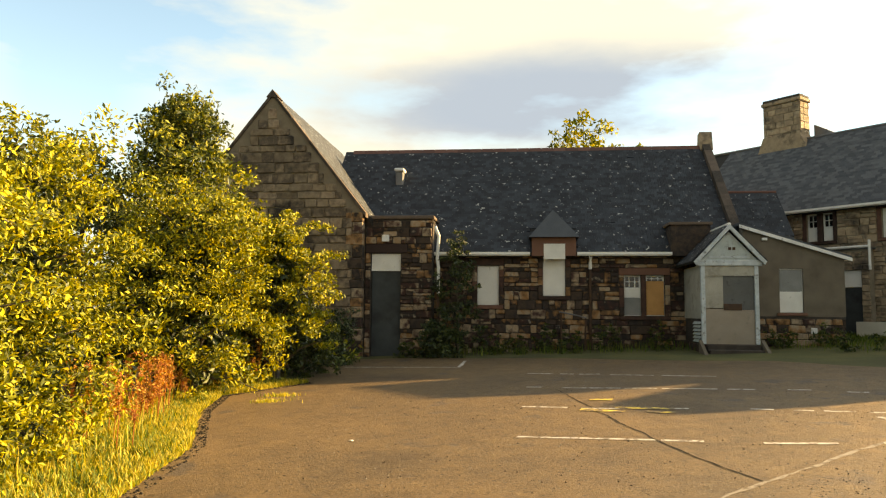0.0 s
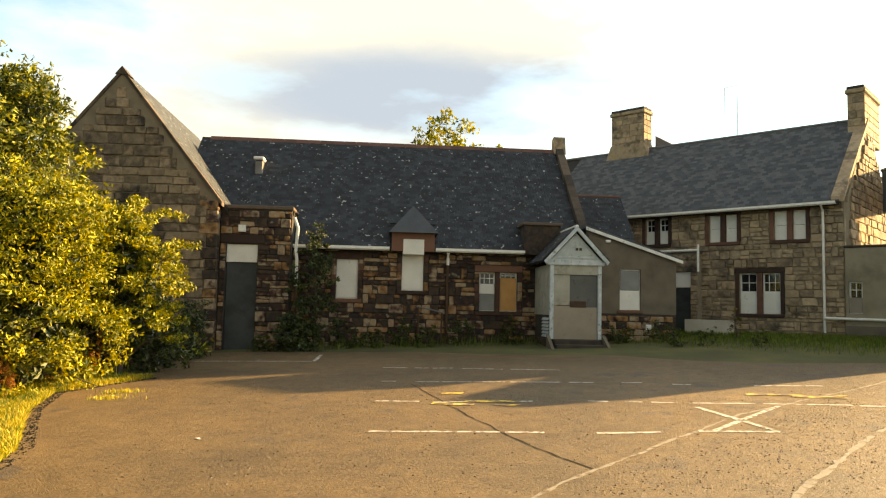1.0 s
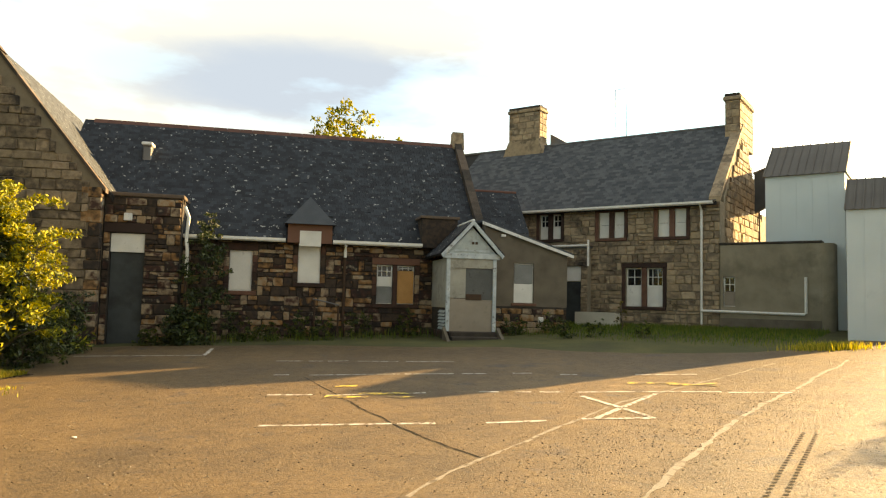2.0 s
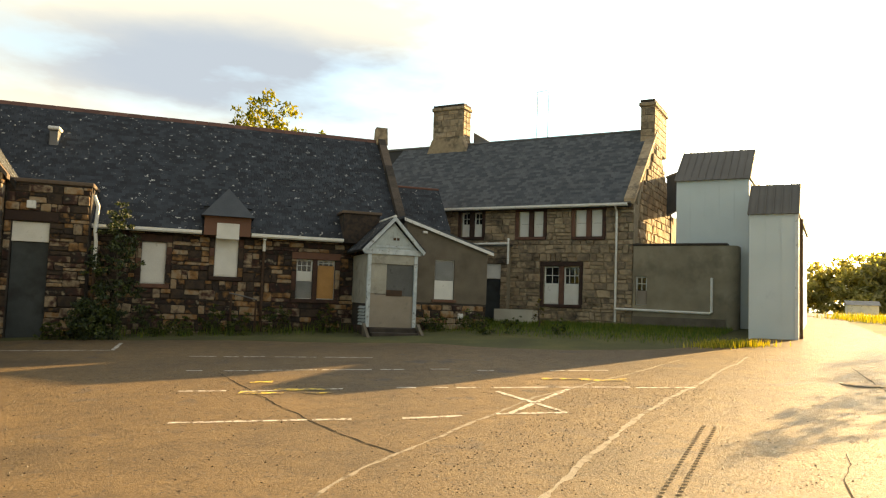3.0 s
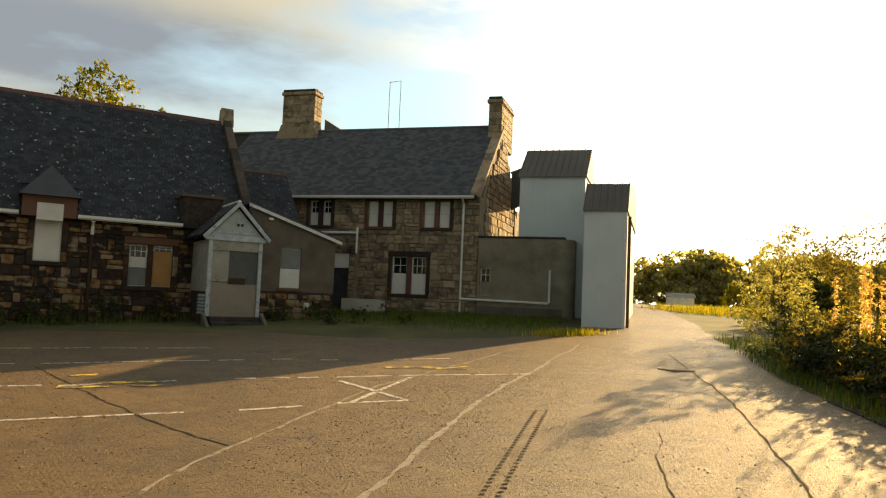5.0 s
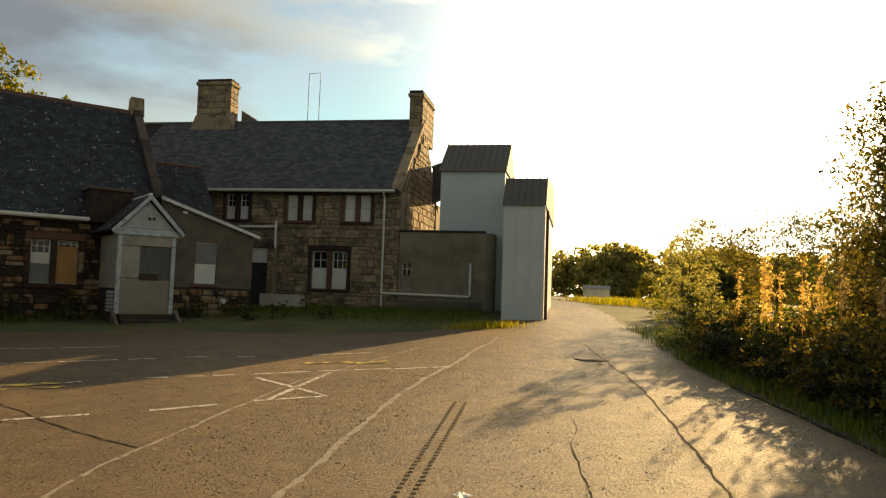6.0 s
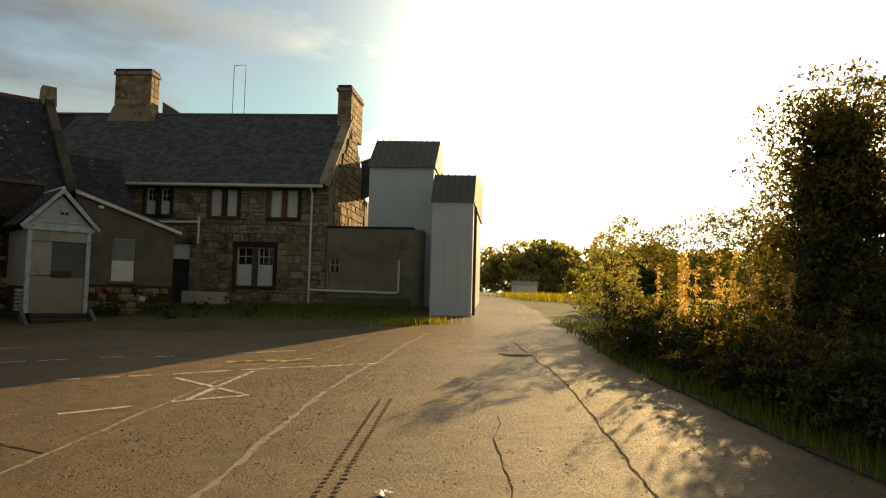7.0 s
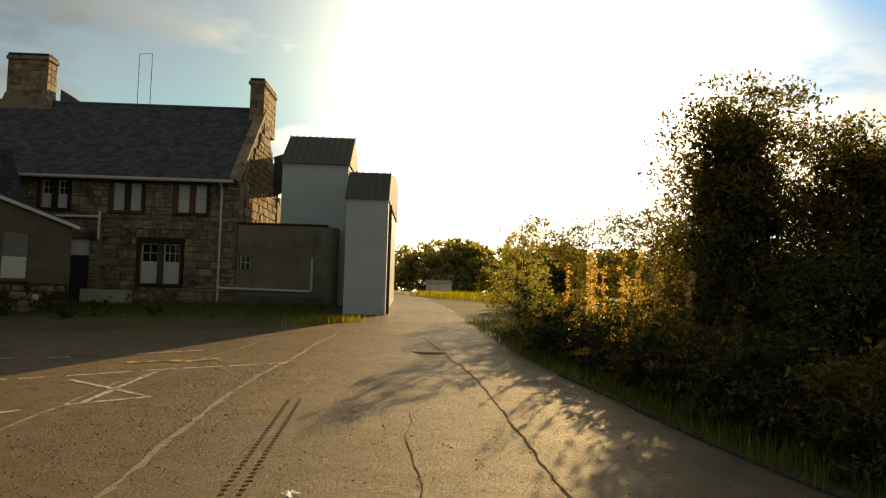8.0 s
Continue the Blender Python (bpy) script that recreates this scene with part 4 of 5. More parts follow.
pc = (PX0 + PX1) / 2
part("pediment", prism([(PX0 + 0.02, 3.342), (PX1 - 0.02, 3.342), (pc, 4.14)], PY0 - 0.01, PY0 + 0.03), MAT["bluepaint"], porch, "flaking blue-grey boarded pediment")
for a, b in ((-0.02, 0.06), (0.09, 0.17)):
    part("lettering_bar", box(pc + a, pc + b, PY0 - 0.02, PY0 - 0.012, 3.62, 3.70), MAT["iron"], porch, "small dark illegible lettering")
part("pediment_bar", box(pc - 0.55, pc + 0.55, PY0 - 0.03, PY0 - 0.012, 3.40, 3.45), MAT["postpaint"], porch)
for sgn in (-1, 1):
    part("bargeboard", prism([(pc + sgn * 0.92, 3.20), (pc, 4.20), (pc, 4.34), (pc + sgn * 0.98, 3.29)], PY0 - 0.14, PY0 - 0.06), MAT["postpaint"], porch, "white bargeboard")
    PR = part("roof_slope", prism([(pc + sgn * 0.98, 3.25), (pc, 4.26), (pc, 4.32), (pc + sgn * 1.0, 3.30)], PY0 - 0.055, PY1 + 1.2), MAT["dark"], porch, "grey slate slope")
    lay_slates(PR, (pc + sgn * 1.0, (PY0 - 0.055) if sgn > 0 else PY1 + 1.2, 3.30), (0, sgn, 0), (-sgn * 1.0, 0, 1.02), PY1 + 1.2 - PY0 + 0.055, 1.4, rng, singles=0, mats=("", "slate_far"))
part("ridge_roll", tube([(pc, PY0 - 0.1, 4.34), (pc, PY1 + 1.2, 4.34)], 0.05), MAT["white"], porch)
for k, (d, zt) in enumerate(((0.75, 0.72), (0.45, 0.86), (0.18, 0.99))):
    part("step", box(PX0 + 0.1, PX1 - 0.02, PY0 - d, PY0 + 0.0, 0.3, zt, 0.02), MAT["mortar"], porch, "worn dark stone step")
for x in (PX0 - 0.1, PX1 + 0.02):
    part("step_cheek", prism([(PY0 - 0.7, 0.4), (PY0 - 0.7, 0.74), (PY0 - 0.02, 1.12), (PY0 - 0.02, 0.4)], x, x + 0.09, "x"), MAT["harl"], porch)

# ---- rendered annex ----
annex = thing("annex", "brown rendered lean-to annex on a rubble plinth", "building", (0, 22.2, 0))
A_OPEN = [(7.42, 8.10, 1.89, 3.19)]
AW = part("wall", wall_grid(6.42, 9.26, 1.78, 3.5, A_OPEN, 0.35, top=lambda u: 4.44 - (u - 6.42) * 0.318), MAT["harl"], annex, "grey-brown harled wall")
part("left_wall", box(5.7, 6.418, 0.75, 1.1, 0.3, 4.4), MAT["harl"], annex)
AP = part("plinth", box(6.42, 9.24, 0.0, 0.4, 0.3, 1.775), MAT["mortar"], annex, "dark rubble plinth")
lay_stones(AP, courses(6.42, 9.24, 0.7, 1.76, lambda *a: True, rng, (0.15, 0.26)), 0.0, "stone", rng)
part("side_wall", box(8.9, 9.24, 0.402, 4.6, 0.3, 3.5), MAT["harl"], annex)
part("roof", prism([(6.3, 4.48), (9.45, 3.48), (9.45, 3.56), (6.3, 4.56)], -0.08, 4.8), MAT["slate_b"], annex)
part("verge_board", prism([(6.3, 4.40), (9.45, 3.40), (9.45, 3.50), (6.3, 4.50)], -0.11, -0.082), MAT["white"], annex, "pale verge board")
boarded_window(annex, *A_OPEN[0], 0.05, [(0.02, 0.98, 0.01, 0.48, "board"), (0.04, 0.96, 0.485, 0.97, "greyboard")])
part("sill", box(7.34, 8.18, -0.06, 0.2, 1.80, 1.885, 0.01), MAT["redstone"], annex)
part("meter_box", box(8.25, 8.42, -0.09, -0.03, 1.28, 1.45, 0.01), MAT["white"], annex)
part("alarm_box", box(6.95, 7.10, -0.08, 0.0, 4.02, 4.10, 0.01), MAT["white"], annex)

# link roof between hall and house
link = thing("link_roof", "small slate roof over the link behind the annex", "roof", (0, 0, 0))
part("wall", box(6.8, 8.6, 25.1, 27.4, 0.3, 4.5), MAT["mortar"], link)
LR = part("roof", prism([(24.6, 4.4), (26.2, 6.1), (28.0, 4.4), (28.0, 4.25), (26.2, 5.95), (24.6, 4.25)], 6.8, 8.75, "x"), MAT["slate_b"], link)
lay_slates(LR, (6.8, 24.6, 4.4), (1, 0, 0), (0, 1.6, 1.7), 1.95, 2.3, rng, singles=0, mats=("", "slate_far"))
part("ridge_roll", tube([(6.8, 26.2, 6.12), (8.75, 26.2, 6.12)], 0.06), MAT["ridge"], link)

# ---- two-storey house wing ----
BT = -47.2
house = thing("house_wing", "two-storey sandstone school house with slate roof and chimneys", "building", (14.48, 22.56, 0), BT)
B_OPEN = [(-6.39, -5.46, 4.45, 5.45), (-3.87, -2.86, 4.43, 5.42), (-1.59, -0.56, 4.42, 5.43), (-2.79, -1.40, 1.87, 3.30)]
BW = part("wall", wall_grid(-13.0, 0.61, 0.2, 5.62, B_OPEN, 0.5), MAT["buffmortar"], house, "coursed buff sandstone wall")
bd = [(a - 0.15, b + 0.15, c - 0.125, d + 0.185) for a, b, c, d in B_OPEN]
lay_stones(BW, laid_round(-8.6, 0.59, 0.8, 5.58, bd, rng, (0.19, 0.33), (0.26, 0.56)), 0.0, "buff", rng, near=-1.0)
for a, b, c, d in B_OPEN:
    part("lintel", box(a - 0.15, b + 0.15, -0.045, 0.2, d + 0.003, d + 0.18, 0.015), MAT["redstone"], BW)
    part("sill", box(a - 0.12, b + 0.12, -0.09, 0.2, c - 0.12, c - 0.003, 0.015), MAT["redstone"], BW)
    for x0, x1 in ((a - 0.14, a - 0.003), (b + 0.003, b + 0.14)):
        part("jamb", box(x0, x1, -0.04, 0.15, c, d, 0.012), MAT["redstone"], BW)
    m = (a + b) / 2
    part("mullion", box(m - 0.09, m + 0.09, -0.02, 0.25, c, d, 0.01), MAT["redstone"], BW)
for i, (a, b, c, d) in enumerate(B_OPEN):
    m = (a + b) / 2
    for s, (x0, x1) in enumerate(((a, m - 0.09), (m + 0.09, b))):
        if i == 0:
            boarded_window(house, x0, x1, c, d, 0.08, [(0.04, 0.96, 0.02, 0.52, "board")], glazed=(0.53, 0.95, 2))
        elif i == 3:
            boarded_window(house, x0, x1, c, d, 0.08, [(0.02, 0.98, 0.02, 0.55, "board")], glazed=(0.56, 0.96, 3 if s else 2))
        else:
            boarded_window(house, x0, x1, c, d, 0.08, [(0.03, 0.97, 0.02, 0.5, "board"), (0.05, 0.95, 0.51, 0.97, "board")])
part("back_wall", box(-13.0, 0.61, 6.8, 7.2, 0.2, 5.6), MAT["buffmortar"], house)
BG = part("gable_wall", prism([(0.502, 0.2), (6.798, 0.2), (6.798, 5.7), (3.6, 9.1), (0.502, 5.85)], 0.11, 0.61, "x"), MAT["buffmortar"], house, "sandstone gable end")


def in_bgable(a, b, c, d):
    return d < 9.0 - max(abs(a - 3.6), abs(b - 3.6)) * 1.02 and a > 0.5 and b < 6.7


lay_stones(BG, courses(0.5, 6.7, 3.6, 9.0, in_bgable, rng, (0.2, 0.34), (0.3, 0.7)), 0.61, "buff", rng, singles=120, axis="v", near=1.0)
part("yard_wall", box(0.10, 0.60, 7.21, 9.6, 0.2, 5.95), MAT["buff"], house)
part("downpipe", tube([(0.66, 6.2, 6.2), (0.66, 6.2, 3.5)], 0.05), MAT["iron"], house)
part("gable_wall", prism([(0.502, 0.2), (6.798, 0.2), (6.798, 5.7), (3.6, 9.1), (0.502, 5.85)], -13.0, -12.6, "x"), MAT["buffmortar"], house)
BR = part("roof", prism([(-0.3, 5.6), (3.6, 9.08), (7.5, 5.6), (7.5, 5.45), (3.6, 8.93), (-0.3, 5.45)], -13.2, 0.55, "x"), MAT["dark"], house, "blue-grey slate roof")
sb = math.hypot(3.9, 3.48)
lay_slates(BR, (-11.5, -0.3, 5.6), (1, 0, 0), (0, 3.9, 3.48), 12.05, sb - 0.04, rng, singles=300, mats=("slate_b_one", "slate_b"))
part("ridge_roll", tube([(-13.2, 3.6, 9.12), (0.3, 3.6, 9.12)], 0.07), MAT["lead"], house)
for k in range(9):
    p, q = Vector((0, -0.3, 5.62)).lerp(Vector((0, 3.4, 8.95)), k / 9), Vector((0, -0.3, 5.62)).lerp(Vector((0, 3.4, 8.95)), (k + 0.985) / 9)
    part("coping_stone", prism([(p.y, p.z - 0.05), (q.y, q.z - 0.05), (q.y, q.z + 0.14), (p.y, p.z + 0.14)], 0.30, 0.68, "x"), MAT["buff"], house)


def chimney(u0, u1, v0, v1, z0, z1, pots):
    ch = part("chimney", box(u0, u1, v0, v1, z0, z1 - 0.28, 0.02), MAT["buffmortar"], house, "stone chimney stack")
    vs = [(u, z, l, h) for u, z, l, h in courses(u0, u1, z0, z1 - 0.3, lambda *a: True, rng, (0.24, 0.32), (0.3, 0.6))]
    for cu, cz, l, h in vs:
        part("stone", box(cu - l / 2 + 0.008, cu + l / 2 - 0.008, v0 - 0.025, v0 + 0.03, cz - h / 2 + 0.008, cz + h / 2 - 0.008, 0.012), MAT["buff"], ch)
    for cu, cz, l, h in courses(v0, v1, z0, z1 - 0.3, lambda *a: True, rng, (0.24, 0.32), (0.3, 0.6)):
        part("stone", box(u1 - 0.03, u1 + 0.025, cu - l / 2 + 0.008, cu + l / 2 - 0.008, cz - h / 2 + 0.008, cz + h / 2 - 0.008, 0.012), MAT["buff"], ch)
    part("chimney_cap", box(u0 - 0.07, u1 + 0.07, v0 - 0.07, v1 + 0.07, z1 - 0.278, z1 - 0.12, 0.03), MAT["buff"], ch)
    part("chimney_cap", box(u0 - 0.02, u1 + 0.02, v0 - 0.02, v1 + 0.02, z1 - 0.118, z1, 0.02), MAT["mortar"], ch)
    for k in range(pots):
        u = u0 + (u1 - u0) * (k + 0.5) / pots
        part("chimney_pot", tube([(u, (v0 + v1) / 2, z1), (u, (v0 + v1) / 2, z1 + 0.06)], [0.09, 0.08]), MAT["redstone"], ch)


chimney(-9.7, -8.12, 3.2, 3.95, 8.6, 11.0, 7)
chimney(0.08, 0.62, 2.95, 5.3, 8.2, 10.25, 0)
part("chimney_shoulder", prism([(-9.95, 8.7), (-7.85, 8.7), (-8.12, 9.35), (-9.7, 9.35)], 3.12, 4.0), MAT["buff"], house)
part("roof_hatch", prism([(-7.9, 8.9), (-7.0, 9.05), (-7.0, 9.2), (-7.9, 9.75)], 3.9, 4.6), MAT["lead"], house)
part("gutter", prism([(-0.42, 5.60), (-0.42, 5.53), (-0.38, 5.49), (-0.32, 5.49), (-0.28, 5.53), (-0.28, 5.60), (-0.295, 5.60), (-0.295, 5.54), (-0.405, 5.54), (-0.405, 5.60)], -8.2, 0.45, "x"), MAT["pipe"], house, "cream painted gutter")
part("downpipe", tube([(0.0, -0.34, 5.5), (0.0, -0.12, 5.3), (0.0, -0.11, 5.0), (0.0, -0.11, 1.3)], 0.042), MAT["pipe"], house, "cream painted downpipe")
# aerial on the ridge
part("aerial_mast", tube([(-4.80, 4.0, 8.6), (-4.80, 4.0, 11.4)], 0.017, 6), MAT["lead"], house)
part("aerial_mast", tube([(-4.28, 4.0, 8.6), (-4.28, 4.0, 10.6)], 0.017, 6), MAT["lead"], house)
part("aerial_wire", tube([(-4.80, 4.0, 11.38), (-4.28, 4.0, 11.42), (-4.28, 4.0, 10.6)], 0.014, 5), MAT["lead"], house)

# flat-roofed link with its door, beside the house wall
linkb = thing("door_link", "small flat-roofed link with grey-blue door and white gutter", "building", (14.48, 22.56, 0), BT)
LW = part("wall", wall_grid(-6.4, -4.15, 0.3, 4.05, [(-5.12, -4.43, 1.0, 3.36)], 0.3, v0=-0.35), MAT["buffmortar"], linkb, "sandstone wall")
lay_stones(LW, laid_round(-6.4, -4.16, 0.9, 4.0, [(-5.125, -4.425, 0.8, 3.365)], rng), -0.35, "buff", rng)
part("flat_roof", box(-6.5, -4.08, -0.42, 0.0, 4.052, 4.12), MAT["lead"], linkb)
part("gutter", tube([(-6.4, -0.46, 4.12), (-4.1, -0.46, 4.14)], 0.045), MAT["pipe"], linkb)
part("downpipe", tube([(-4.1, -0.46, 4.35), (-4.1, -0.46, 3.35)], 0.045), MAT["pipe"], linkb)
part("door", box(-5.10, -4.45, -0.25, -0.2, 1.0, 2.76), MAT["darkdoor"], linkb, "grey-blue door")
part("board", box(-5.11, -4.44, -0.3, -0.27, 2.78, 3.35, 0.004), MAT["board"], linkb, "white board over the door")

# low flat-roofed extension
ext = thing("flat_extension", "low brown rendered extension with rounded parapet", "building", (14.48, 22.56, 0), BT)
X_OPEN = [(0.72, 1.12, 1.95, 2.97)]
XW = part("wall", wall_grid(0.64, 3.75, 0.3, 4.06, X_OPEN, 0.4, v0=-0.12), MAT["extharl"], ext, "olive-brown rendered wall")
arc = [(3.752, -0.12)] + [(3.752 + 0.36 * math.sin(a), -0.12 + 0.36 - 0.36 * math.cos(a)) for a in [math.pi / 2 * k / 8 for k in range(1, 9)]] + [(4.112, 0.84), (3.752, 0.84)]
part("corner_wall", prism(arc, 0.3, 4.06, "z"), MAT["extharl"], ext, "rounded rendered corner")
part("parapet", box(0.60, 3.8, -0.16, 0.3, 4.062, 4.14, 0.02), MAT["mortar"], ext)
part("flat_roof", box(0.64, 3.75, 0.282, 0.84, 3.9, 4.05), MAT["lead"], ext)
boarded_window(ext, *X_OPEN[0], -0.04, [(0.05, 0.95, 0.02, 0.5, "beigeboard")], glazed=(0.52, 0.96, 2))
part("waste_pipe", tube([(0.02, -0.2, 1.78), (3.25, -0.2, 1.74), (3.31, -0.2, 1.78), (3.31, -0.2, 2.95)], 0.045), MAT["pipe"], ext, "white waste pipe")
part("base_course", box(0.64, 3.75, -0.17, -0.125, 0.3, 1.55), MAT["harl"], ext)

# pale clad blocks at the end
tower = thing("clad_tower", "tall pale blue-grey clad block with a steep metal roof", "building", (16.3 + 4.0 * 0.734, 16.0 + 4.0 * 0.679, 0), BT)
part("wall", box(-4.14, -1.69, 0.0, 3.4, 0.3, 6.50), MAT["cladding"], tower, "pale blue-grey cladding")
# mostly unseen infill wall, raised to shade a lit wedge of the yard
part("low_wall", box(-1.688, -1.34, 0.9, 6.0, 0.3, 6.2), MAT["cladding"], tower, "pale blue-grey cladding")
TR = part("roof", prism([(-0.12, 6.48), (1.7, 7.86), (3.5, 6.5)], -4.2, -1.63, "x"), MAT["cladroof"], tower, "grey sheet roof")
for k in range(11):
    u = -4.2 + 2.53 * k / 10
    part("roof_rib", prism([(-0.14, 6.48), (1.7, 7.875), (1.7, 7.91), (-0.14, 6.515)], u, u + 0.035, "x"), MAT["cladroof"], TR)
# roof end extended unseen behind the tower to cast a band on the gable
RR = part("rear_roof", prism([(-5.40, 5.80), (-3.40, 6.85), (-3.40, 8.15), (-5.40, 7.42)], 4.5, 4.8), MAT["slate_b"], tower, "dark raking roof end behind the block, shaped to shadow the gable")
part("roof_edge", prism([(-5.44, 7.42), (-3.40, 8.15), (-3.40, 8.21), (-5.44, 7.49)], 4.46, 4.84), MAT["lead"], RR)
# unseen support added behind the tower to carry the raking roof end
part("rear_wall", box(-3.38, -1.70, 3.55, 6.0, 0.3, 6.9), MAT["extharl"], tower, "added brown prop wall hidden behind the tower")
blk = thing("clad_block", "lower pale blue-grey clad block at the road edge", "building", (16.3, 16.0, 0), BT)
part("wall", box(-1.29, -0.0, 0.0, 7.5, 0.3, 4.74), MAT["cladding"], blk, "pale blue-grey cladding")
# unseen rear of this roof is raised to fill out the yard shadow
BK = part("roof", prism([(-0.08, 4.72), (0.85, 5.72), (5.6, 6.25), (7.6, 6.25), (7.6, 4.72)], -1.33, 0.05, "x"), MAT["cladroof"], blk, "grey sheet roof")
for k in range(7):
    u = -1.33 + 1.34 * k / 6
    part("roof_rib", prism([(-0.10, 4.72), (0.85, 5.735), (0.85, 5.77), (-0.10, 4.755)], u, u + 0.03, "x"), MAT["cladroof"], BK)
part("corner_trim", box(-0.06, 0.03, -0.03, 0.06, 0.6, 4.7), MAT["white"], blk)
part("drain_pipe", tube([(0.08, 0.4, 4.6), (0.08, 0.4, 1.1)], 0.05), MAT["iron"], blk)

# planter box by the house
for k in range(1, 5):
    u = -4.14 + 2.45 * k / 5
    part("panel_seam", box(u - 0.012, u + 0.012, -0.012, -0.002, 3.5, 6.46), MAT["cladding"], tower)
for k in range(1, 3):
    u = -1.29 + 1.29 * k / 3
    part("panel_seam", box(u - 0.012, u + 0.012, -0.012, -0.002, 0.9, 4.68), MAT["cladding"], blk)
planter = thing("planter", "pale concrete planter trough against the house wall", "planter", (14.60, 22.43, 0), BT)
part("trough", wall_grid(-4.55, -3.0, 0.95, 1.62, [], 0.08, v0=-1.0), MAT["trough"], planter)
part("trough_back", box(-4.55, -3.0, -0.5, -0.42, 0.9, 1.62), MAT["trough"], planter)
part("trough_end", box(-3.08, -3.0, -0.918, -0.502, 0.9, 1.62), MAT["trough"], planter)
part("trough_end", box(-4.55, -4.47, -0.918, -0.502, 0.9, 1.62), MAT["trough"], planter)
part("soil", box(-4.468, -3.082, -0.918, -0.502, 0.9, 1.5), MAT["earth"], planter)

# ---- ground markings ----
def line_mark(name, x0, y0, x1, y1, width, material, label, category, lift=0.006, rough=0.2):
    d = Vector((x1 - x0, y1 - y0))
    n = Vector((-d.y, d.x)).normalized() * width / 2
    k_n = max(2, int(d.length / 0.25))
    bm = bmesh.new()
    rr = random.Random(int(abs(x0 * 131 + y0 * 17) * 10))
    rows = []
    for k in range(k_n + 1):
        p = Vector((x0, y0)) + d * k / k_n
        row = []
        for s in (-1, 1):
            q = p + n * s * rr.uniform(0.95 - rough, 0.95 + rough)
            row.append(bm.verts.new((q.x, q.y, gz(q.x, q.y) + lift)))
        rows.append(row)
    for a, b in zip(rows, rows[1:]):
        bm.faces.new((a[0], b[0], b[1], a[1]))
    return solid(name, bm, material, label, category, group="bay markings")


for seg in ((-0.2, 9.25, 1.46, 8.93), (1.52, 8.91, 2.0, 8.82), (-0.13, 11.67, 0.58, 11.5), (0.78, 11.38, 1.6, 11.28), (1.7, 11.26, 2.35, 11.2), (-0.05, 14.04, 0.24, 13.99), (0.61, 13.83, 2.3, 13.5), (2.38, 13.46, 3.3, 13.25), (3.45, 13.2, 3.9, 13.1),
            (-0.01, 16.38, 0.55, 16.2), (0.7, 16.15, 1.0, 16.05), (1.1, 16.0, 1.55, 15.95), (1.74, 15.8, 2.6, 15.5), (2.75, 15.45, 3.75, 15.1), (2.63, 8.68, 3.42, 8.6), (4.12, 10.78, 4.5, 10.68), (4.65, 10.62, 5.6, 10.4), (5.7, 10.37, 6.88, 10.02),
            (6.95, 9.95, 7.9, 9.68), (6.52, 12.18, 7.63, 11.92), (3.2, 11.05, 3.5, 10.98), (3.75, 10.9, 4.0, 10.83), (4.4, 13.0, 4.75, 12.9), (5.2, 12.6, 5.5, 12.5)):
    line_mark("bay_line", *seg, 0.085, MAT["paint"], "faded white parking bay line on the asphalt", "road marking")
for seg in ((4.61, 10.25, 4.84, 8.42), (3.9, 8.6, 4.84, 8.4), (4.05, 8.55, 5.8, 10.14)):
    line_mark("bay_line", *seg, 0.085, MAT["paint"], "white crossed marking on the asphalt", "road marking")
for seg in ((-4.78, 18.8, -1.75, 18.1), (-1.7, 18.08, -1.67, 19.75)):
    line_mark("bay_line", *seg, 0.10, MAT["paint"], "white corner marking near the entrance", "road marking")
for seg in ((0.75, 11.25, 1.4, 11.05), (1.3, 11.42, 2.1, 11.2), (1.7, 10.95, 2.1, 10.85), (1.0, 12.3, 1.35, 12.2), (5.9, 11.3, 6.8, 10.95), (6.5, 10.95, 7.2, 10.6), (6.9, 10.75, 7.35, 10.85)):
    line_mark("yellow_mark", *seg, 0.16, MAT["yellow"], "worn yellow paint mark on the asphalt", "road marking", lift=0.009, rough=0.75)


def seam(name, pts, width, material, label, lift):
    """A winding joint or crack across the yard."""
    rr = random.Random(len(pts) * 13)
    path = []
    for (x0, y0), (x1, y1) in zip(pts, pts[1:]):
        n = max(2, int(math.hypot(x1 - x0, y1 - y0) / 0.12))
        path += [(x0 + (x1 - x0) * k / n, y0 + (y1 - y0) * k / n) for k in range(n)]
    path.append(pts[-1])
    bm, prev = bmesh.new(), None
    drift = 0.0
    for i, (x, y) in enumerate(path):
        j = min(i + 1, len(path) - 1)
        d = Vector((path[j][0] - path[max(0, i - 1)][0], path[j][1] - path[max(0, i - 1)][1])).normalized()
        n = Vector((-d.y, d.x))
        drift = drift * 0.8 + rr.uniform(-0.02, 0.02)
        w = width * rr.uniform(0.35, 1.3)
        row = [bm.verts.new((x + n.x * (drift + s * w / 2), y + n.y * (drift + s * w / 2), gz(x, y) + lift)) for s in (-1, 1)]
        if prev:
            bm.faces.new((prev[0], row[0], row[1], prev[1]))
        prev = row
    return solid(name, bm, material, label, "road joint", "structure")


seam("joint_1", [(0.5, 13.6), (0.77, 12.3), (1.44, 9.02), (1.78, 7.87), (2.1, 6.95)], 0.026, MAT["crack"], "dark crack across the asphalt", 0.004)
seam("joint_2", [(1.0, 5.7), (1.6, 6.46), (2.3, 7.13), (3.76, 8.49), (4.94, 9.61), (6.4, 10.53), (10.1, 12.9)], 0.05, MAT["kerb"], "pale concrete joint across the asphalt", 0.005)
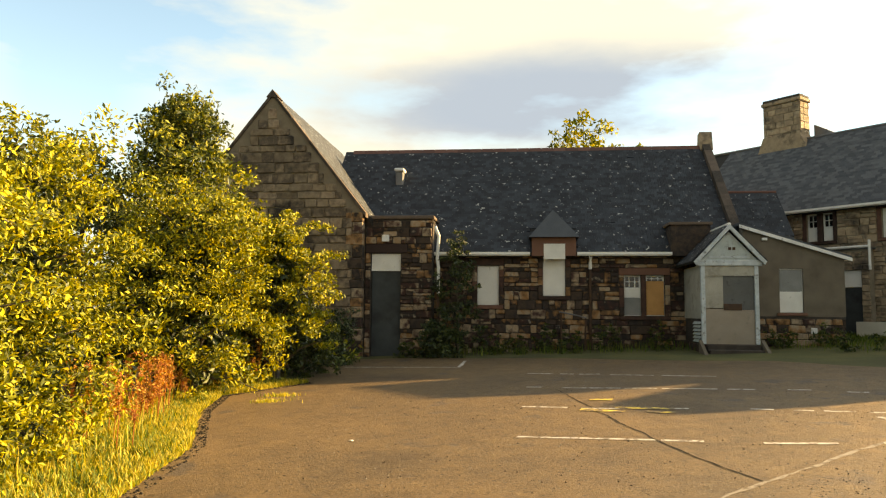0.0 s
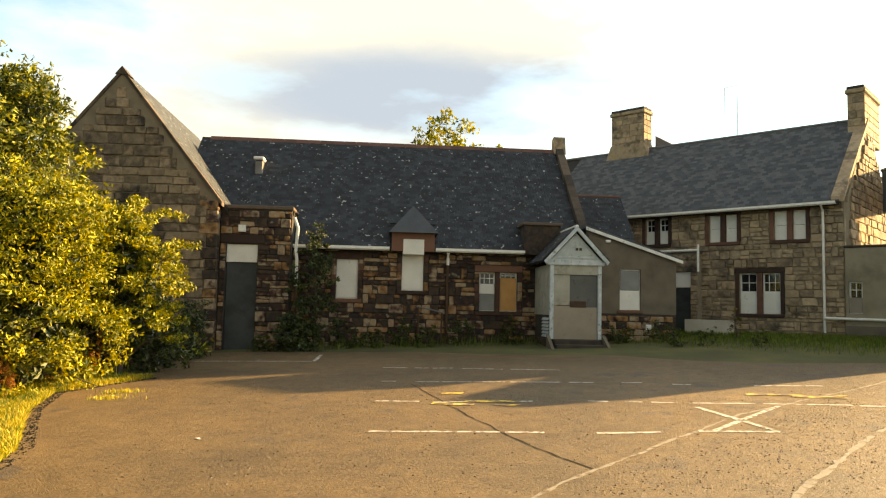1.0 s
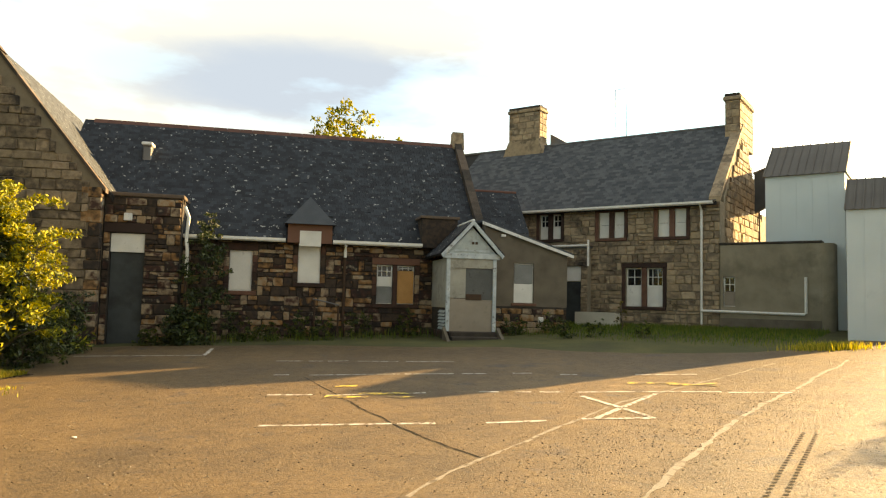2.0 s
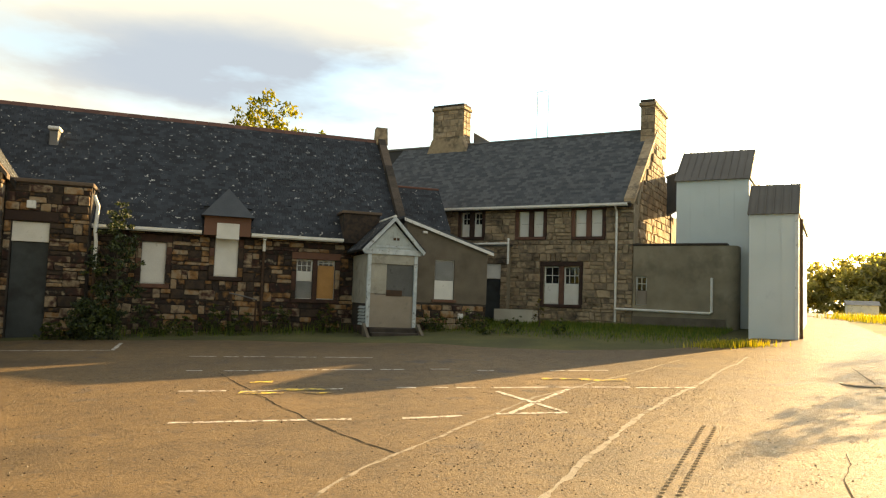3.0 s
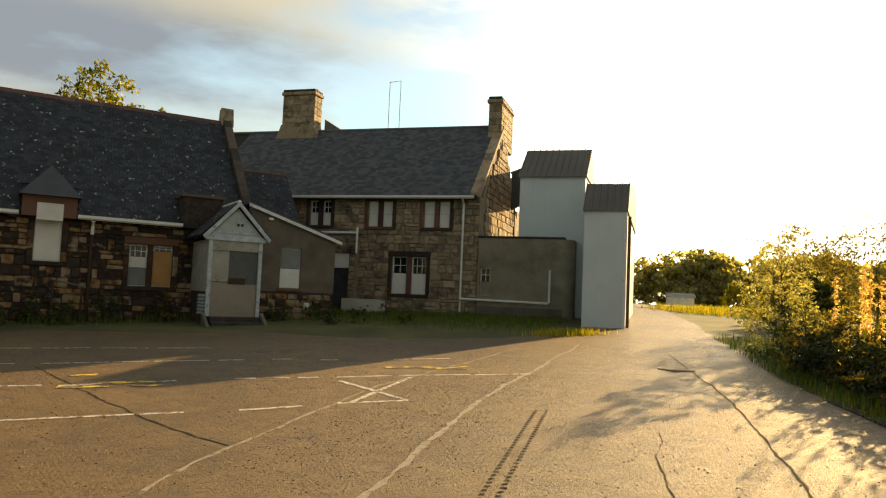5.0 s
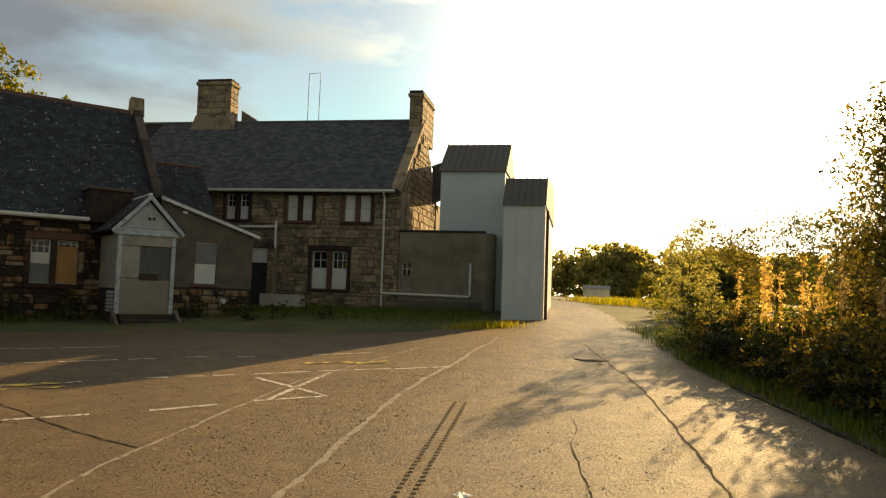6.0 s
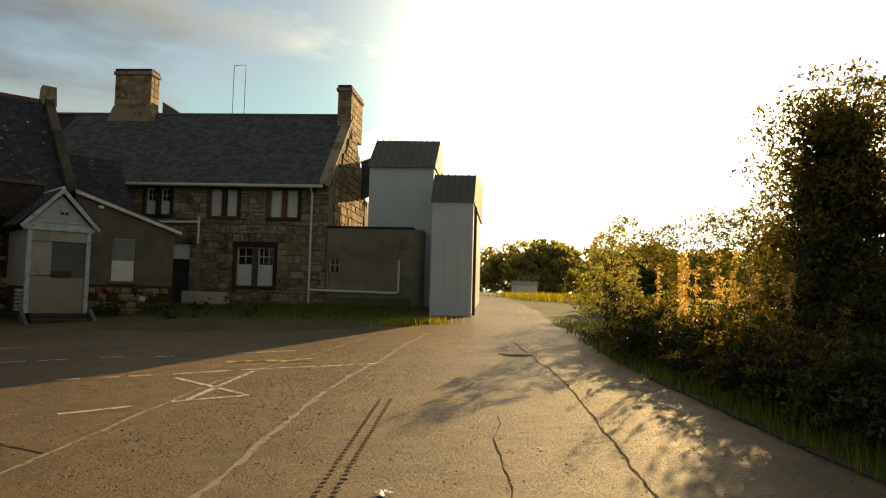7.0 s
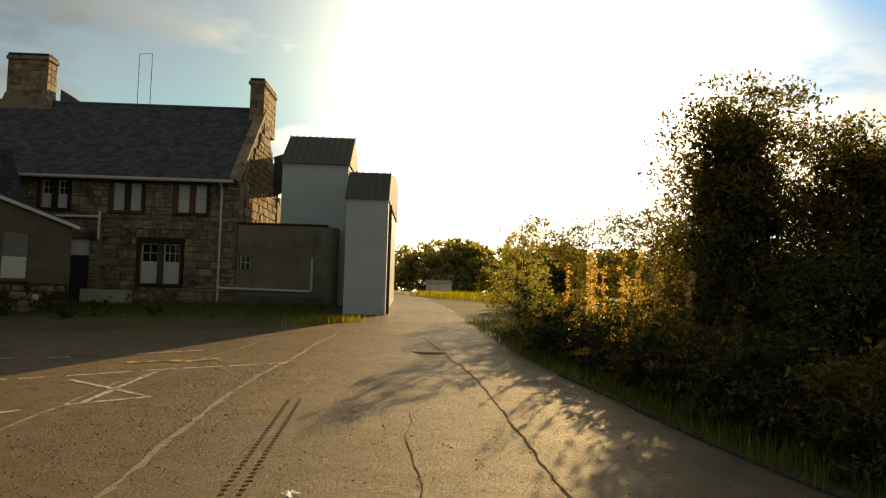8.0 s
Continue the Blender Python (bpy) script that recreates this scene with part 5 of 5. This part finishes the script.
seam("joint_3", [(1.5, 3.9), (3.01, 5.3), (4.37, 6.67), (5.7, 7.98), (6.97, 9.04), (8.86, 10.5), (11.9, 12.95)], 0.075, MAT["kerb"], "pale broken concrete joint across the asphalt", 0.0055)
seam("joint_4", [(12.6, 10.9), (9.06, 6.51), (6.59, 3.95), (5.6, 2.95), (4.6, 1.9)], 0.03, MAT["crack"], "dark crack along the lane edge", 0.0045)
seam("joint_5", [(6.6, 5.6), (5.48, 4.56), (4.74, 3.64), (3.9, 2.8)], 0.016, MAT["crack"], "thin dark crack in the asphalt", 0.0048)


edging = thing("kerb_edging", "low concrete edging along the lane verge", "kerb", (0, 0, 0), kind="structure")
path = [(5.35, -1.6), (7.0, 1.2), (7.95, 2.6), (9.15, 4.1), (10.45, 5.9)]
for (x0, y0), (x1, y1) in zip(path, path[1:]):
    n = int(math.hypot(x1 - x0, y1 - y0) / 0.9)
    for k in range(n):
        a, b = k / n, (k + 0.97) / n
        ax, ay, bx, by = x0 + (x1 - x0) * a, y0 + (y1 - y0) * a, x0 + (x1 - x0) * b, y0 + (y1 - y0) * b
        l = math.hypot(bx - ax, by - ay)
        o = part("kerb_stone", box(0, l, -0.06, 0.06, -0.15, 0.022, 0.006), MAT["mortar"], edging)
        o.location, o.rotation_euler = (ax, ay, gz(ax, ay)), (0, -math.atan2(gz(bx, by) - gz(ax, ay), l), math.atan2(by - ay, bx - ax))


def pebbles(name, area, count, size, material, label, seed):
    rr = random.Random(seed)
    vs, fs = [], []
    for _ in range(count):
        x, y = area(rr)
        s = size * rr.uniform(0.4, 1.4)
        z, a = gz(x, y), rr.uniform(0, 6.28)
        b = len(vs)
        for k in range(4):
            t = a + k * math.pi / 2
            vs.append((x + s * math.cos(t) * rr.uniform(0.7, 1.2), y + s * math.sin(t) * rr.uniform(0.7, 1.2), z))
        vs.append((x, y, z + s * rr.uniform(0.4, 0.9)))
        fs += [(b + k, b + (k + 1) % 4, b + 4) for k in range(4)]
    ob = raw(name, vs, fs, material)
    return tagged(ob, label, "gravel", kind="stuff")


pebbles("gravel", lambda r: (r.uniform(-3, 8), r.uniform(2, 16)), 1800, 0.012, MAT["kerb"], "loose pale chips scattered on the asphalt", 4)
pebbles("grit", lambda r: (r.uniform(-3, 9), r.uniform(1.5, 14)), 1800, 0.011, MAT["crack"], "dark grit scattered on the asphalt", 5)


def between_joints(r):
    f, o = r.random() ** 0.7, r.random()
    return (1.3 + 5.6 * f) + (1.6 - 0.1 * f) * o * 0.75, (6.0 + 4.6 * f) - 1.6 * o * (1 - 0.25 * f)


pebbles("grit_band", between_joints, 1500, 0.009, MAT["crack"], "loose dark grit between the concrete joints", 6)
pebbles("chip_band", between_joints, 900, 0.009, MAT["kerb"], "loose pale chips between the concrete joints", 7)


def tyre_track():
    vs, fs = [], []
    for off in (0.0, 0.14):
        for k in range(46):
            f = k / 46
            x, y = 2.50 + 3.64 * f + off * 0.7, 3.58 + 3.66 * f - off * 0.7
            b = len(vs)
            for dx, dy in ((-0.034, -0.008), (0.006, -0.03), (0.034, 0.008), (-0.006, 0.03)):
                vs.append((x + dx, y + dy, gz(x, y) + 0.004))
            fs.append((b, b + 1, b + 2, b + 3))
    return tagged(raw("tyre_track", vs, fs, MAT["crack"]), "dotted dark tyre print on the asphalt", "tyre track", kind="stuff")


tyre_track()


def litter(at, size, seed):
    """A crumpled scrap of paper."""
    r = random.Random(seed)
    bm = bmesh.new()
    bmesh.ops.create_grid(bm, x_segments=4, y_segments=3, size=size)
    for v in bm.verts:
        v.co += Vector((r.uniform(-1, 1) * size * 0.25, r.uniform(-1, 1) * size * 0.25, r.uniform(0.0, 0.5) * size + 0.006))
    bmesh.ops.solidify(bm, geom=bm.faces[:], thickness=0.003)
    return solid("paper_scrap", bm, MAT["white"], "crumpled white paper scrap lying on the asphalt", "litter", at=(at[0], at[1], gz(*at)))


litter((3.80, 4.13), 0.055, 3)
litter((-2.3, 9.1), 0.03, 5)
mh = thing("manhole", "round iron manhole cover set in the lane", "manhole cover", (10.88, 9.13, gz(10.88, 9.13)))
part("cover", tube([(0, 0, -0.05), (0, 0, 0.012)], 0.28, 20), MAT["iron"], mh)
part("rim", tube([(0, 0, -0.05), (0, 0, 0.007)], 0.34, 20), MAT["kerb"], mh)


# ---- plants ----
def leaf_cloud(centres, per, spread, size, seed, flat=0.6):
    """Small folded leaves scattered round clump centres."""
    g = np.random.default_rng(seed)
    c = np.repeat(np.array(centres), per, 0)
    n = len(c)
    d = g.normal(size=(n, 3))
    d /= np.linalg.norm(d, axis=1, keepdims=True)
    p = c + d * (g.random((n, 1)) ** 0.5) * spread * (1, 1, flat)
    a = g.normal(size=(n, 3)) + (0, 0, -0.15)
    a /= np.linalg.norm(a, axis=1, keepdims=True)
    b = np.cross(a, g.normal(size=(n, 3)))
    b /= np.linalg.norm(b, axis=1, keepdims=True) + 1e-9
    nn = np.cross(a, b)
    s = size * (0.6 + 0.8 * g.random((n, 1)))
    quad = np.stack([p - a * s, p + b * s * 0.42 + nn * s * 0.12, p + a * s, p - b * s * 0.42 + nn * s * 0.12], 1).reshape(-1, 3)
    faces = np.arange(n * 4).reshape(-1, 4)
    return quad, faces


def tree(name, label, at, height, radius, leaves, material, seed, stem=0.12, base=0.15, leaf=0.07, lean=(0, 0), lobes=60, category="tree", droop=0.55, bushy=False, cone=False, core=0):
    """Trunk with limbs, and a crown of leaf clumps held by twigs, uneven in outline."""
    g = random.Random(seed)
    x, y = at
    ob = thing(name, label, category, (x, y, gz(x, y) - 0.05))
    bm = bmesh.new()
    top = Vector((lean[0], lean[1], height * 0.82))
    add_tube(bm, [(0, 0, 0), tuple(top * 0.35 + Vector((0.06, -0.04, 0))), tuple(top * 0.7), tuple(top)], [stem, stem * 0.75, stem * 0.45, stem * 0.15], 7)
    centres = []
    for k in range(lobes):
        f = (k + 0.5) / lobes
        h = height * (base + (1 - base) * (f ** 0.85))
        # widest low down, tapering to an uneven top
        t = (h / height - base) / (1 - base)
        w = radius * (0.55 + 0.9 * t - 1.35 * t * t) / 0.72
        if bushy:
            w = radius * math.sqrt(max(0.05, 1 - (1.35 * t - 0.45) ** 2))
        if cone:
            w = radius * (0.03 + 0.95 * (1 - t) ** 0.95)
        a = k * 2.39996 + g.uniform(-0.5, 0.5)
        r = max(0.08, w) * (g.uniform(0.15, 1.08) ** 0.6 if bushy else g.uniform(0.45, 1.12))
        c = Vector((r * math.cos(a) + lean[0] * t, r * math.sin(a) + lean[1] * t, h + g.uniform(-0.25, 0.2)))
        centres.append(c)
        if k % 2 == 0:
            s = top * min(1.0, max(0.1, (h - height * 0.18) / (height * 0.82)))
            m = s.lerp(c, 0.5) + Vector((0, 0, 0.12 * r))
            add_tube(bm, [tuple(s), tuple(m), tuple(c)], [stem * 0.32, stem * 0.2, 0.008], 5)
    if bushy or stem < 0.05:
        part("stem_tangle", bm, MAT["bark"], ob)["kind"] = "stuff"
    else:
        part("trunk", bm, MAT["bark"], ob)
    per = max(4, leaves // lobes)
    sub = []
    for c in centres:
        for _ in range(3):
            sub.append(c + Vector((g.gauss(0, 1), g.gauss(0, 1), g.gauss(0, 0.8))) * radius * (0.07 if cone else 0.16))
    q, f = leaf_cloud([tuple(c) for c in sub], per // 3, radius * (0.21 if bushy else 0.075 if cone else 0.17), leaf, seed, droop)
    raw("crown", q, f, MAT[material], ob)
    # added near-black inner layer paints the crown's shaded gaps
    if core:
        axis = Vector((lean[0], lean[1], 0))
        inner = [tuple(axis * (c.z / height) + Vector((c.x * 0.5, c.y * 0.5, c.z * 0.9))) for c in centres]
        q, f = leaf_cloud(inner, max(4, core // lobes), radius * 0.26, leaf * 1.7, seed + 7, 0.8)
        raw("inner_crown", q, f, MAT["leaf_shaded"], ob, "near-black inner leaves, crown shade put into their colour")
    return ob


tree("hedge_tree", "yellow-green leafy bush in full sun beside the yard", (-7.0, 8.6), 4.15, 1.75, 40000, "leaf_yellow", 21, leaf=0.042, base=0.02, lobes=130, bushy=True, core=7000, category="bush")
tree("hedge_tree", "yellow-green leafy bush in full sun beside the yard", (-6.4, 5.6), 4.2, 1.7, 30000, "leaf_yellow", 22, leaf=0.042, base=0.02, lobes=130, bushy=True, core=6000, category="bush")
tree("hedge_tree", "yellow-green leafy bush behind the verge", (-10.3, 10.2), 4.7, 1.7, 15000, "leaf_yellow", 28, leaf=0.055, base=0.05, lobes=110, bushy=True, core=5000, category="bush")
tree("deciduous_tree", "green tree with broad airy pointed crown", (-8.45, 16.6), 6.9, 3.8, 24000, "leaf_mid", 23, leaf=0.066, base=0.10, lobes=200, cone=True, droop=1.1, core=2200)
tree("deciduous_tree", "dark green tree crowding the gable", (-9.8, 14.8), 5.0, 2.2, 12000, "leaf_shaded", 29, leaf=0.075, base=0.1)
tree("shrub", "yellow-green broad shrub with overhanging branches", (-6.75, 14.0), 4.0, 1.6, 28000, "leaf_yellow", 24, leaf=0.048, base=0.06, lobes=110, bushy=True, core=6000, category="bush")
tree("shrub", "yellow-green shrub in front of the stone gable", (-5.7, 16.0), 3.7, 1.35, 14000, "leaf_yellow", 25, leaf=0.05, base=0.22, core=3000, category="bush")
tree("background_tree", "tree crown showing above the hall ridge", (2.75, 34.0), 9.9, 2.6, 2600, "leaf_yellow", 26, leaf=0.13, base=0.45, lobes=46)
tree("wall_creeper", "dark green sapling growing against the hall wall", (-2.1, 22.0), 3.5, 0.8, 5000, "leaf_shaded", 27, stem=0.03, leaf=0.05, base=0.05, category="sapling")
# near-black clumps added where shade leaves a dark gap by the gable
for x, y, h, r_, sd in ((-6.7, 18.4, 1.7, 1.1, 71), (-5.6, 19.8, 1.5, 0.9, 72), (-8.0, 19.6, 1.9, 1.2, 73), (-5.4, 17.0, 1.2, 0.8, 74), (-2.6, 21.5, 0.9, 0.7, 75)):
    tree("undergrowth", "near-black bushes added to fill the shaded gap by the gable", (x, y), h, r_, 4200, "leaf_shaded", sd, leaf=0.055, base=0.0, lobes=60, stem=0.03, category="bush", bushy=True)
# lane side
for x, y, h, r_, n, sd in ((12.9, 4.0, 4.8, 1.4, 22000, 31), (13.0, 2.0, 4.0, 1.6, 22000, 32), (12.2, 0.0, 3.3, 1.7, 18000, 33), (10.6, -2.0, 3.3, 1.7, 9000, 37), (14.9, 4.8, 4.0, 1.5, 9000, 38)):
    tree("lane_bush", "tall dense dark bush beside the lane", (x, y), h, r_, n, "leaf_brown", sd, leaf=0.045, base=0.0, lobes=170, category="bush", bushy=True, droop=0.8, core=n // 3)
for x, y, h, r_, n, sd in ((22.0, 13.8, 3.3, 1.6, 6000, 35), (23.2, 12.2, 3.5, 1.7, 6000, 39), (23.6, 10.4, 3.6, 1.8, 6000, 36), (24.2, 8.6, 3.7, 1.8, 6000, 30), (19.6, 7.2, 2.0, 1.3, 4000, 19), (17.6, 5.2, 1.9, 1.3, 4000, 18)):
    tree("lane_shrub", "loose backlit shrub beyond the lane verge", (x, y), h, r_, n, "leaf_brown" if sd % 2 else "leaf_green", sd, leaf=0.05, base=0.02, lobes=80, stem=0.04, category="bush", bushy=True)
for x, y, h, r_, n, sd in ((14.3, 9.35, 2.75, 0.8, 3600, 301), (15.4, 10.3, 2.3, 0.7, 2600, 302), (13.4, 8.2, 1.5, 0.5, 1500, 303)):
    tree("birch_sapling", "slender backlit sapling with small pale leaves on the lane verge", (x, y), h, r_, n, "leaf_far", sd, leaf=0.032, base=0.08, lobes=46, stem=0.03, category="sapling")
rb = random.Random(91)
for x, y, h, r_ in ((13.2, 7.6, 1.0, 0.8), (14.4, 8.9, 1.0, 0.8), (7.6, -0.2, 0.9, 0.7), (8.5, 1.2, 1.0, 0.8), (9.4, 2.4, 1.0, 0.8), (10.3, 3.6, 1.0, 0.8), (11.3, 4.8, 1.0, 0.8), (12.4, 6.0, 0.9, 0.8), (9.9, 0.4, 1.9, 1.1), (10.8, 1.9, 2.1, 1.1), (11.7, 3.2, 2.2, 1.1), (12.6, 4.9, 1.2, 0.9), (13.6, 6.2, 0.9, 0.8), (9.2, -1.4, 1.9, 1.1)):
    tree("bramble", "low dark bramble clump on the lane verge", (x, y), h, r_, 3500, "leaf_brown" if rb.random() < 0.6 else "leaf_green", rb.randrange(1000), leaf=0.045, base=0.0, lobes=50, stem=0.02, category="bush", bushy=True)
for k in range(15):
    f = k / 14
    x, y = 6.6 + 5.6 * f + rb.uniform(0.30, 0.75), 0.2 + 7.6 * f - rb.uniform(0.25, 0.6)
    tree("bramble", "low dark bramble clump on the lane verge", (x, y), rb.uniform(0.45, 0.85), rb.uniform(0.45, 0.65), 2200, "leaf_shaded" if k % 3 else "leaf_brown", rb.randrange(1000), leaf=0.04, base=0.0, lobes=40, stem=0.02, category="bush", bushy=True)
for x, y in ((-2.6, 21.9), (-0.9, 22.3), (-0.2, 22.1), (0.6, 22.3), (1.3, 22.0), (2.4, 22.3), (3.9, 22.2), (-3.6, 21.6), (7.3, 21.7), (8.6, 21.8)):
    tree("nettle_clump", "low green weeds at the foot of the wall", (x, y), rb.uniform(0.3, 0.7), rb.uniform(0.3, 0.5), 700, "leaf_green", rb.randrange(1000), leaf=0.045, base=0.0, lobes=24, stem=0.01, category="weed", bushy=True)
tree("sapling", "thin brown sapling in the grass before the house", (11.2, 22.2), 0.8, 0.25, 200, "leaf_brown", 501, leaf=0.04, base=0.4, lobes=14, stem=0.03, category="sapling")
for x, y in ((9.3, 20.2), (10.6, 19.6), (8.3, 20.0)):
    tree("grass_tussock", "dark tussock in the grass before the house", (x, y), 0.35, 0.3, 260, "leaf_green", int(x * 10), leaf=0.05, base=0.0, lobes=16, stem=0.01, category="weed", bushy=True)
g_far = random.Random(77)
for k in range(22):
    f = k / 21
    tree("far_tree", "tree across the field, haze put into its leaf colour", (26 + 48 * f + g_far.uniform(-2, 2), 66 - 42 * f + g_far.uniform(-3, 3)), g_far.uniform(2.9, 4.6), g_far.uniform(2.3, 3.4), 5200, "leaf_far", 140 + k, leaf=0.26, base=0.0, lobes=70, bushy=True)
for k, (x, y, h) in enumerate(((27.2, 28.6, 2.2), (24.6, 25.6, 1.4), (27.6, 31.5, 2.6), (27.8, 34.5, 3.2), (28.0, 37.0, 3.4), (38.5, 29.0, 1.6), (36.5, 25.5, 1.7), (30.5, 20.5, 1.8), (26.5, 17.0, 2.0), (22.6, 14.8, 1.8), (19.0, 11.5, 1.6))):
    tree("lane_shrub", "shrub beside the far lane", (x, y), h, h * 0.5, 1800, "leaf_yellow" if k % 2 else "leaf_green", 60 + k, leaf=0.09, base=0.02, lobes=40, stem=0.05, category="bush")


def blades(name, area, count, height, width, material, seed, label, category="grass", bend=0.35):
    g = np.random.default_rng(seed)
    r = random.Random(seed)
    vs, fs = [], []
    for _ in range(count):
        x, y = area(r)
        h, a = height * r.uniform(0.4, 1.25), r.uniform(0, 6.28)
        w, z = width * r.uniform(0.6, 1.3), gz(x, y) - 0.03
        lx, ly = math.cos(a) * h * bend * r.random(), math.sin(a) * h * bend * r.random()
        sx, sy = -math.sin(a) * w / 2, math.cos(a) * w / 2
        b = len(vs)
        vs += [(x - sx, y - sy, z), (x + sx, y + sy, z), (x + lx * 0.4 + sx * 0.8, y + ly * 0.4 + sy * 0.8, z + h * 0.55), (x + lx * 0.4 - sx * 0.8, y + ly * 0.4 - sy * 0.8, z + h * 0.55), (x + lx, y + ly, z + h)]
        fs += [(b, b + 1, b + 2, b + 3), (b + 3, b + 2, b + 4)]
    return tagged(raw(name, vs, fs, MAT[material]), label, category, kind="stuff")


def strip(pts, lo, hi):
    """Random places along a line, lo to hi metres to its left."""
    def pick(r):
        i = r.randrange(len(pts) - 1)
        (x0, y0), (x1, y1) = pts[i], pts[i + 1]
        f, o = r.random(), lo + (hi - lo) * r.random() ** 1.4
        l = math.hypot(x1 - x0, y1 - y0)
        return x0 + (x1 - x0) * f - (y1 - y0) / l * o, y0 + (y1 - y0) * f + (x1 - x0) / l * o
    return pick


LEFT = [(-3.7, 4.0), (-4.4, 8.7), (-5.6, 11.6), (-6.1, 13.7), (-4.9, 15.6)]
blades("verge_grass", strip(LEFT, -0.12, 1.7), 34000, 0.12, 0.02, "drygrass", 1, "long yellow grass on the sunlit verge", bend=0.95)
blades("green_verge_grass", lambda r: (lambda p: (p[0] + 0.25 * math.sin(p[1] * 3.1), p[1]))(strip(LEFT, 0.2, 1.9)(r)), 4500, 0.17, 0.018, "grass", 18, "greener grass mixed into the sunlit verge", bend=0.9)
blades("tall_grass", strip(LEFT, 0.45, 1.8), 420, 0.5, 0.012, "drygrass", 2, "tall straw-coloured grass stems on the verge")
pebbles("soil_edge", strip(LEFT, -0.30, 0.40), 2600, 0.020, MAT["crack"], "dark crumbled soil along the verge edge", 15)
RIGHT = [(5.4, -1.5), (6.95, 1.2), (7.9, 2.6), (9.1, 4.1), (10.4, 5.9), (12.4, 8.3), (16.6, 12.9)]
blades("lane_verge_grass", strip(RIGHT, -1.8, 0.05), 9000, 0.22, 0.014, "grass", 3, "rough grass along the lane verge")
blades("lane_tall_weeds", strip(RIGHT[1:6], -3.4, -1.4), 3000, 0.8, 0.016, "grass", 6, "tall backlit weeds along the lane verge")
blades("yard_grass", lambda r: (lambda u, v: (14.48 + 0.679 * u - 0.734 * v, 22.56 - 0.734 * u - 0.679 * v))(r.uniform(-6, 4), r.uniform(0.1, 1) ** 1.0 * r.uniform(0.3, 6.5)), 14000, 0.13, 0.018, "grass", 7, "short green grass in front of the house")
blades("hall_weeds", lambda r: (r.uniform(-3, 9.2), 22.9 - 1.5 * r.random() ** 1.5), 1100, 0.28, 0.016, "grass", 8, "weeds along the foot of the hall wall")
blades("field_grass", lambda r: (r.uniform(25, 36), r.uniform(17.5, 24)), 6000, 0.3, 0.03, "drygrass", 14, "pale dry grass beside the far lane")
blades("corner_grass", lambda r: (r.gauss(13.2, 0.5), r.gauss(15.05, 0.2)), 1800, 0.2, 0.016, "drygrass", 9, "sunlit yellow grass clump at the yard corner")
blades("crack_moss", lambda r: (lambda f: (5.45 + 0.35 * f + r.gauss(0, 0.06), 2.80 + 0.30 * f + r.gauss(0, 0.06)))(r.random()), 500, 0.035, 0.014, "drygrass", 17, "yellow moss and weeds rooted in the asphalt crack")
blades("patch_grass", lambda r: (r.gauss(-4.7, 0.16), r.choice((12.75, 13.5)) + r.gauss(0, 0.09)), 600, 0.09, 0.016, "drygrass", 10, "thin moss and grass patch on the asphalt")


def dock_spikes(name, places, seed, label, height, material="dock"):
    """Upright seed spikes, each a stem with many small seed scales."""
    r = random.Random(seed)
    for x, y in places:
        h = height * r.uniform(0.45, 1.2)
        ob = thing(name, label, "weed", (x, y, gz(x, y) - 0.03), group="seed spikes")
        part("stem", tube([(0, 0, 0), (0.02, 0.01, h * 0.5), (0.05 * r.uniform(-1, 1), 0.03, h)], [0.008, 0.006, 0.003], 5), MAT[material], ob)
        cs = [(r.gauss(0, 0.03), r.gauss(0, 0.03), h * r.uniform(0.45, 1.02)) for _ in range(30)]
        q, f = leaf_cloud(cs, 6, 0.05, 0.026, seed + int(x * 100) % 991, 1.0)
        raw("seed_head", q, f, MAT[material], ob)["kind"] = "stuff"


rd = random.Random(5)
lp = strip(LEFT[1:], 0.45, 1.5)
dock_spikes("dock_plant", [lp(rd) for _ in range(48)], 12, "rust-red dock plant gone to seed on the verge", 0.95)
rp = strip(RIGHT[3:6], -3.6, -1.0)
dock_spikes("willowherb", [rp(rd) for _ in range(64)], 13, "tall pale pinkish-brown seed spike among the lane weeds", 1.75, "seedfluff")

shed = thing("shed", "small white building across the field", "building", (41.5, 36.0, gz(41.5, 36.0)), -42)
part("wall", box(-0.9, 0.9, -0.6, 0.6, -0.2, 0.6), MAT["white"], shed)
part("roof", prism([(-0.7, 0.602), (0.7, 0.602), (0.0, 0.9)], -1.0, 1.0, "x"), MAT["lead"], shed)

pole = thing("fallen_gutter", "broken pale length of gutter leaning by the hall wall", "gutter", (1.43, 22.5, 0))
part("length", tube([(-0.42, 0, 1.86), (0.0, 0.02, 1.78), (0.40, 0, 1.68)], 0.022), MAT["lead"], pole)
part("prop", tube([(0.36, 0.03, 0.6), (0.38, 0.02, 1.68)], 0.03), MAT["iron"], pole)
part("prop", tube([(-0.36, 0.03, 0.6), (-0.36, 0.02, 1.83)], 0.03), MAT["iron"], pole)
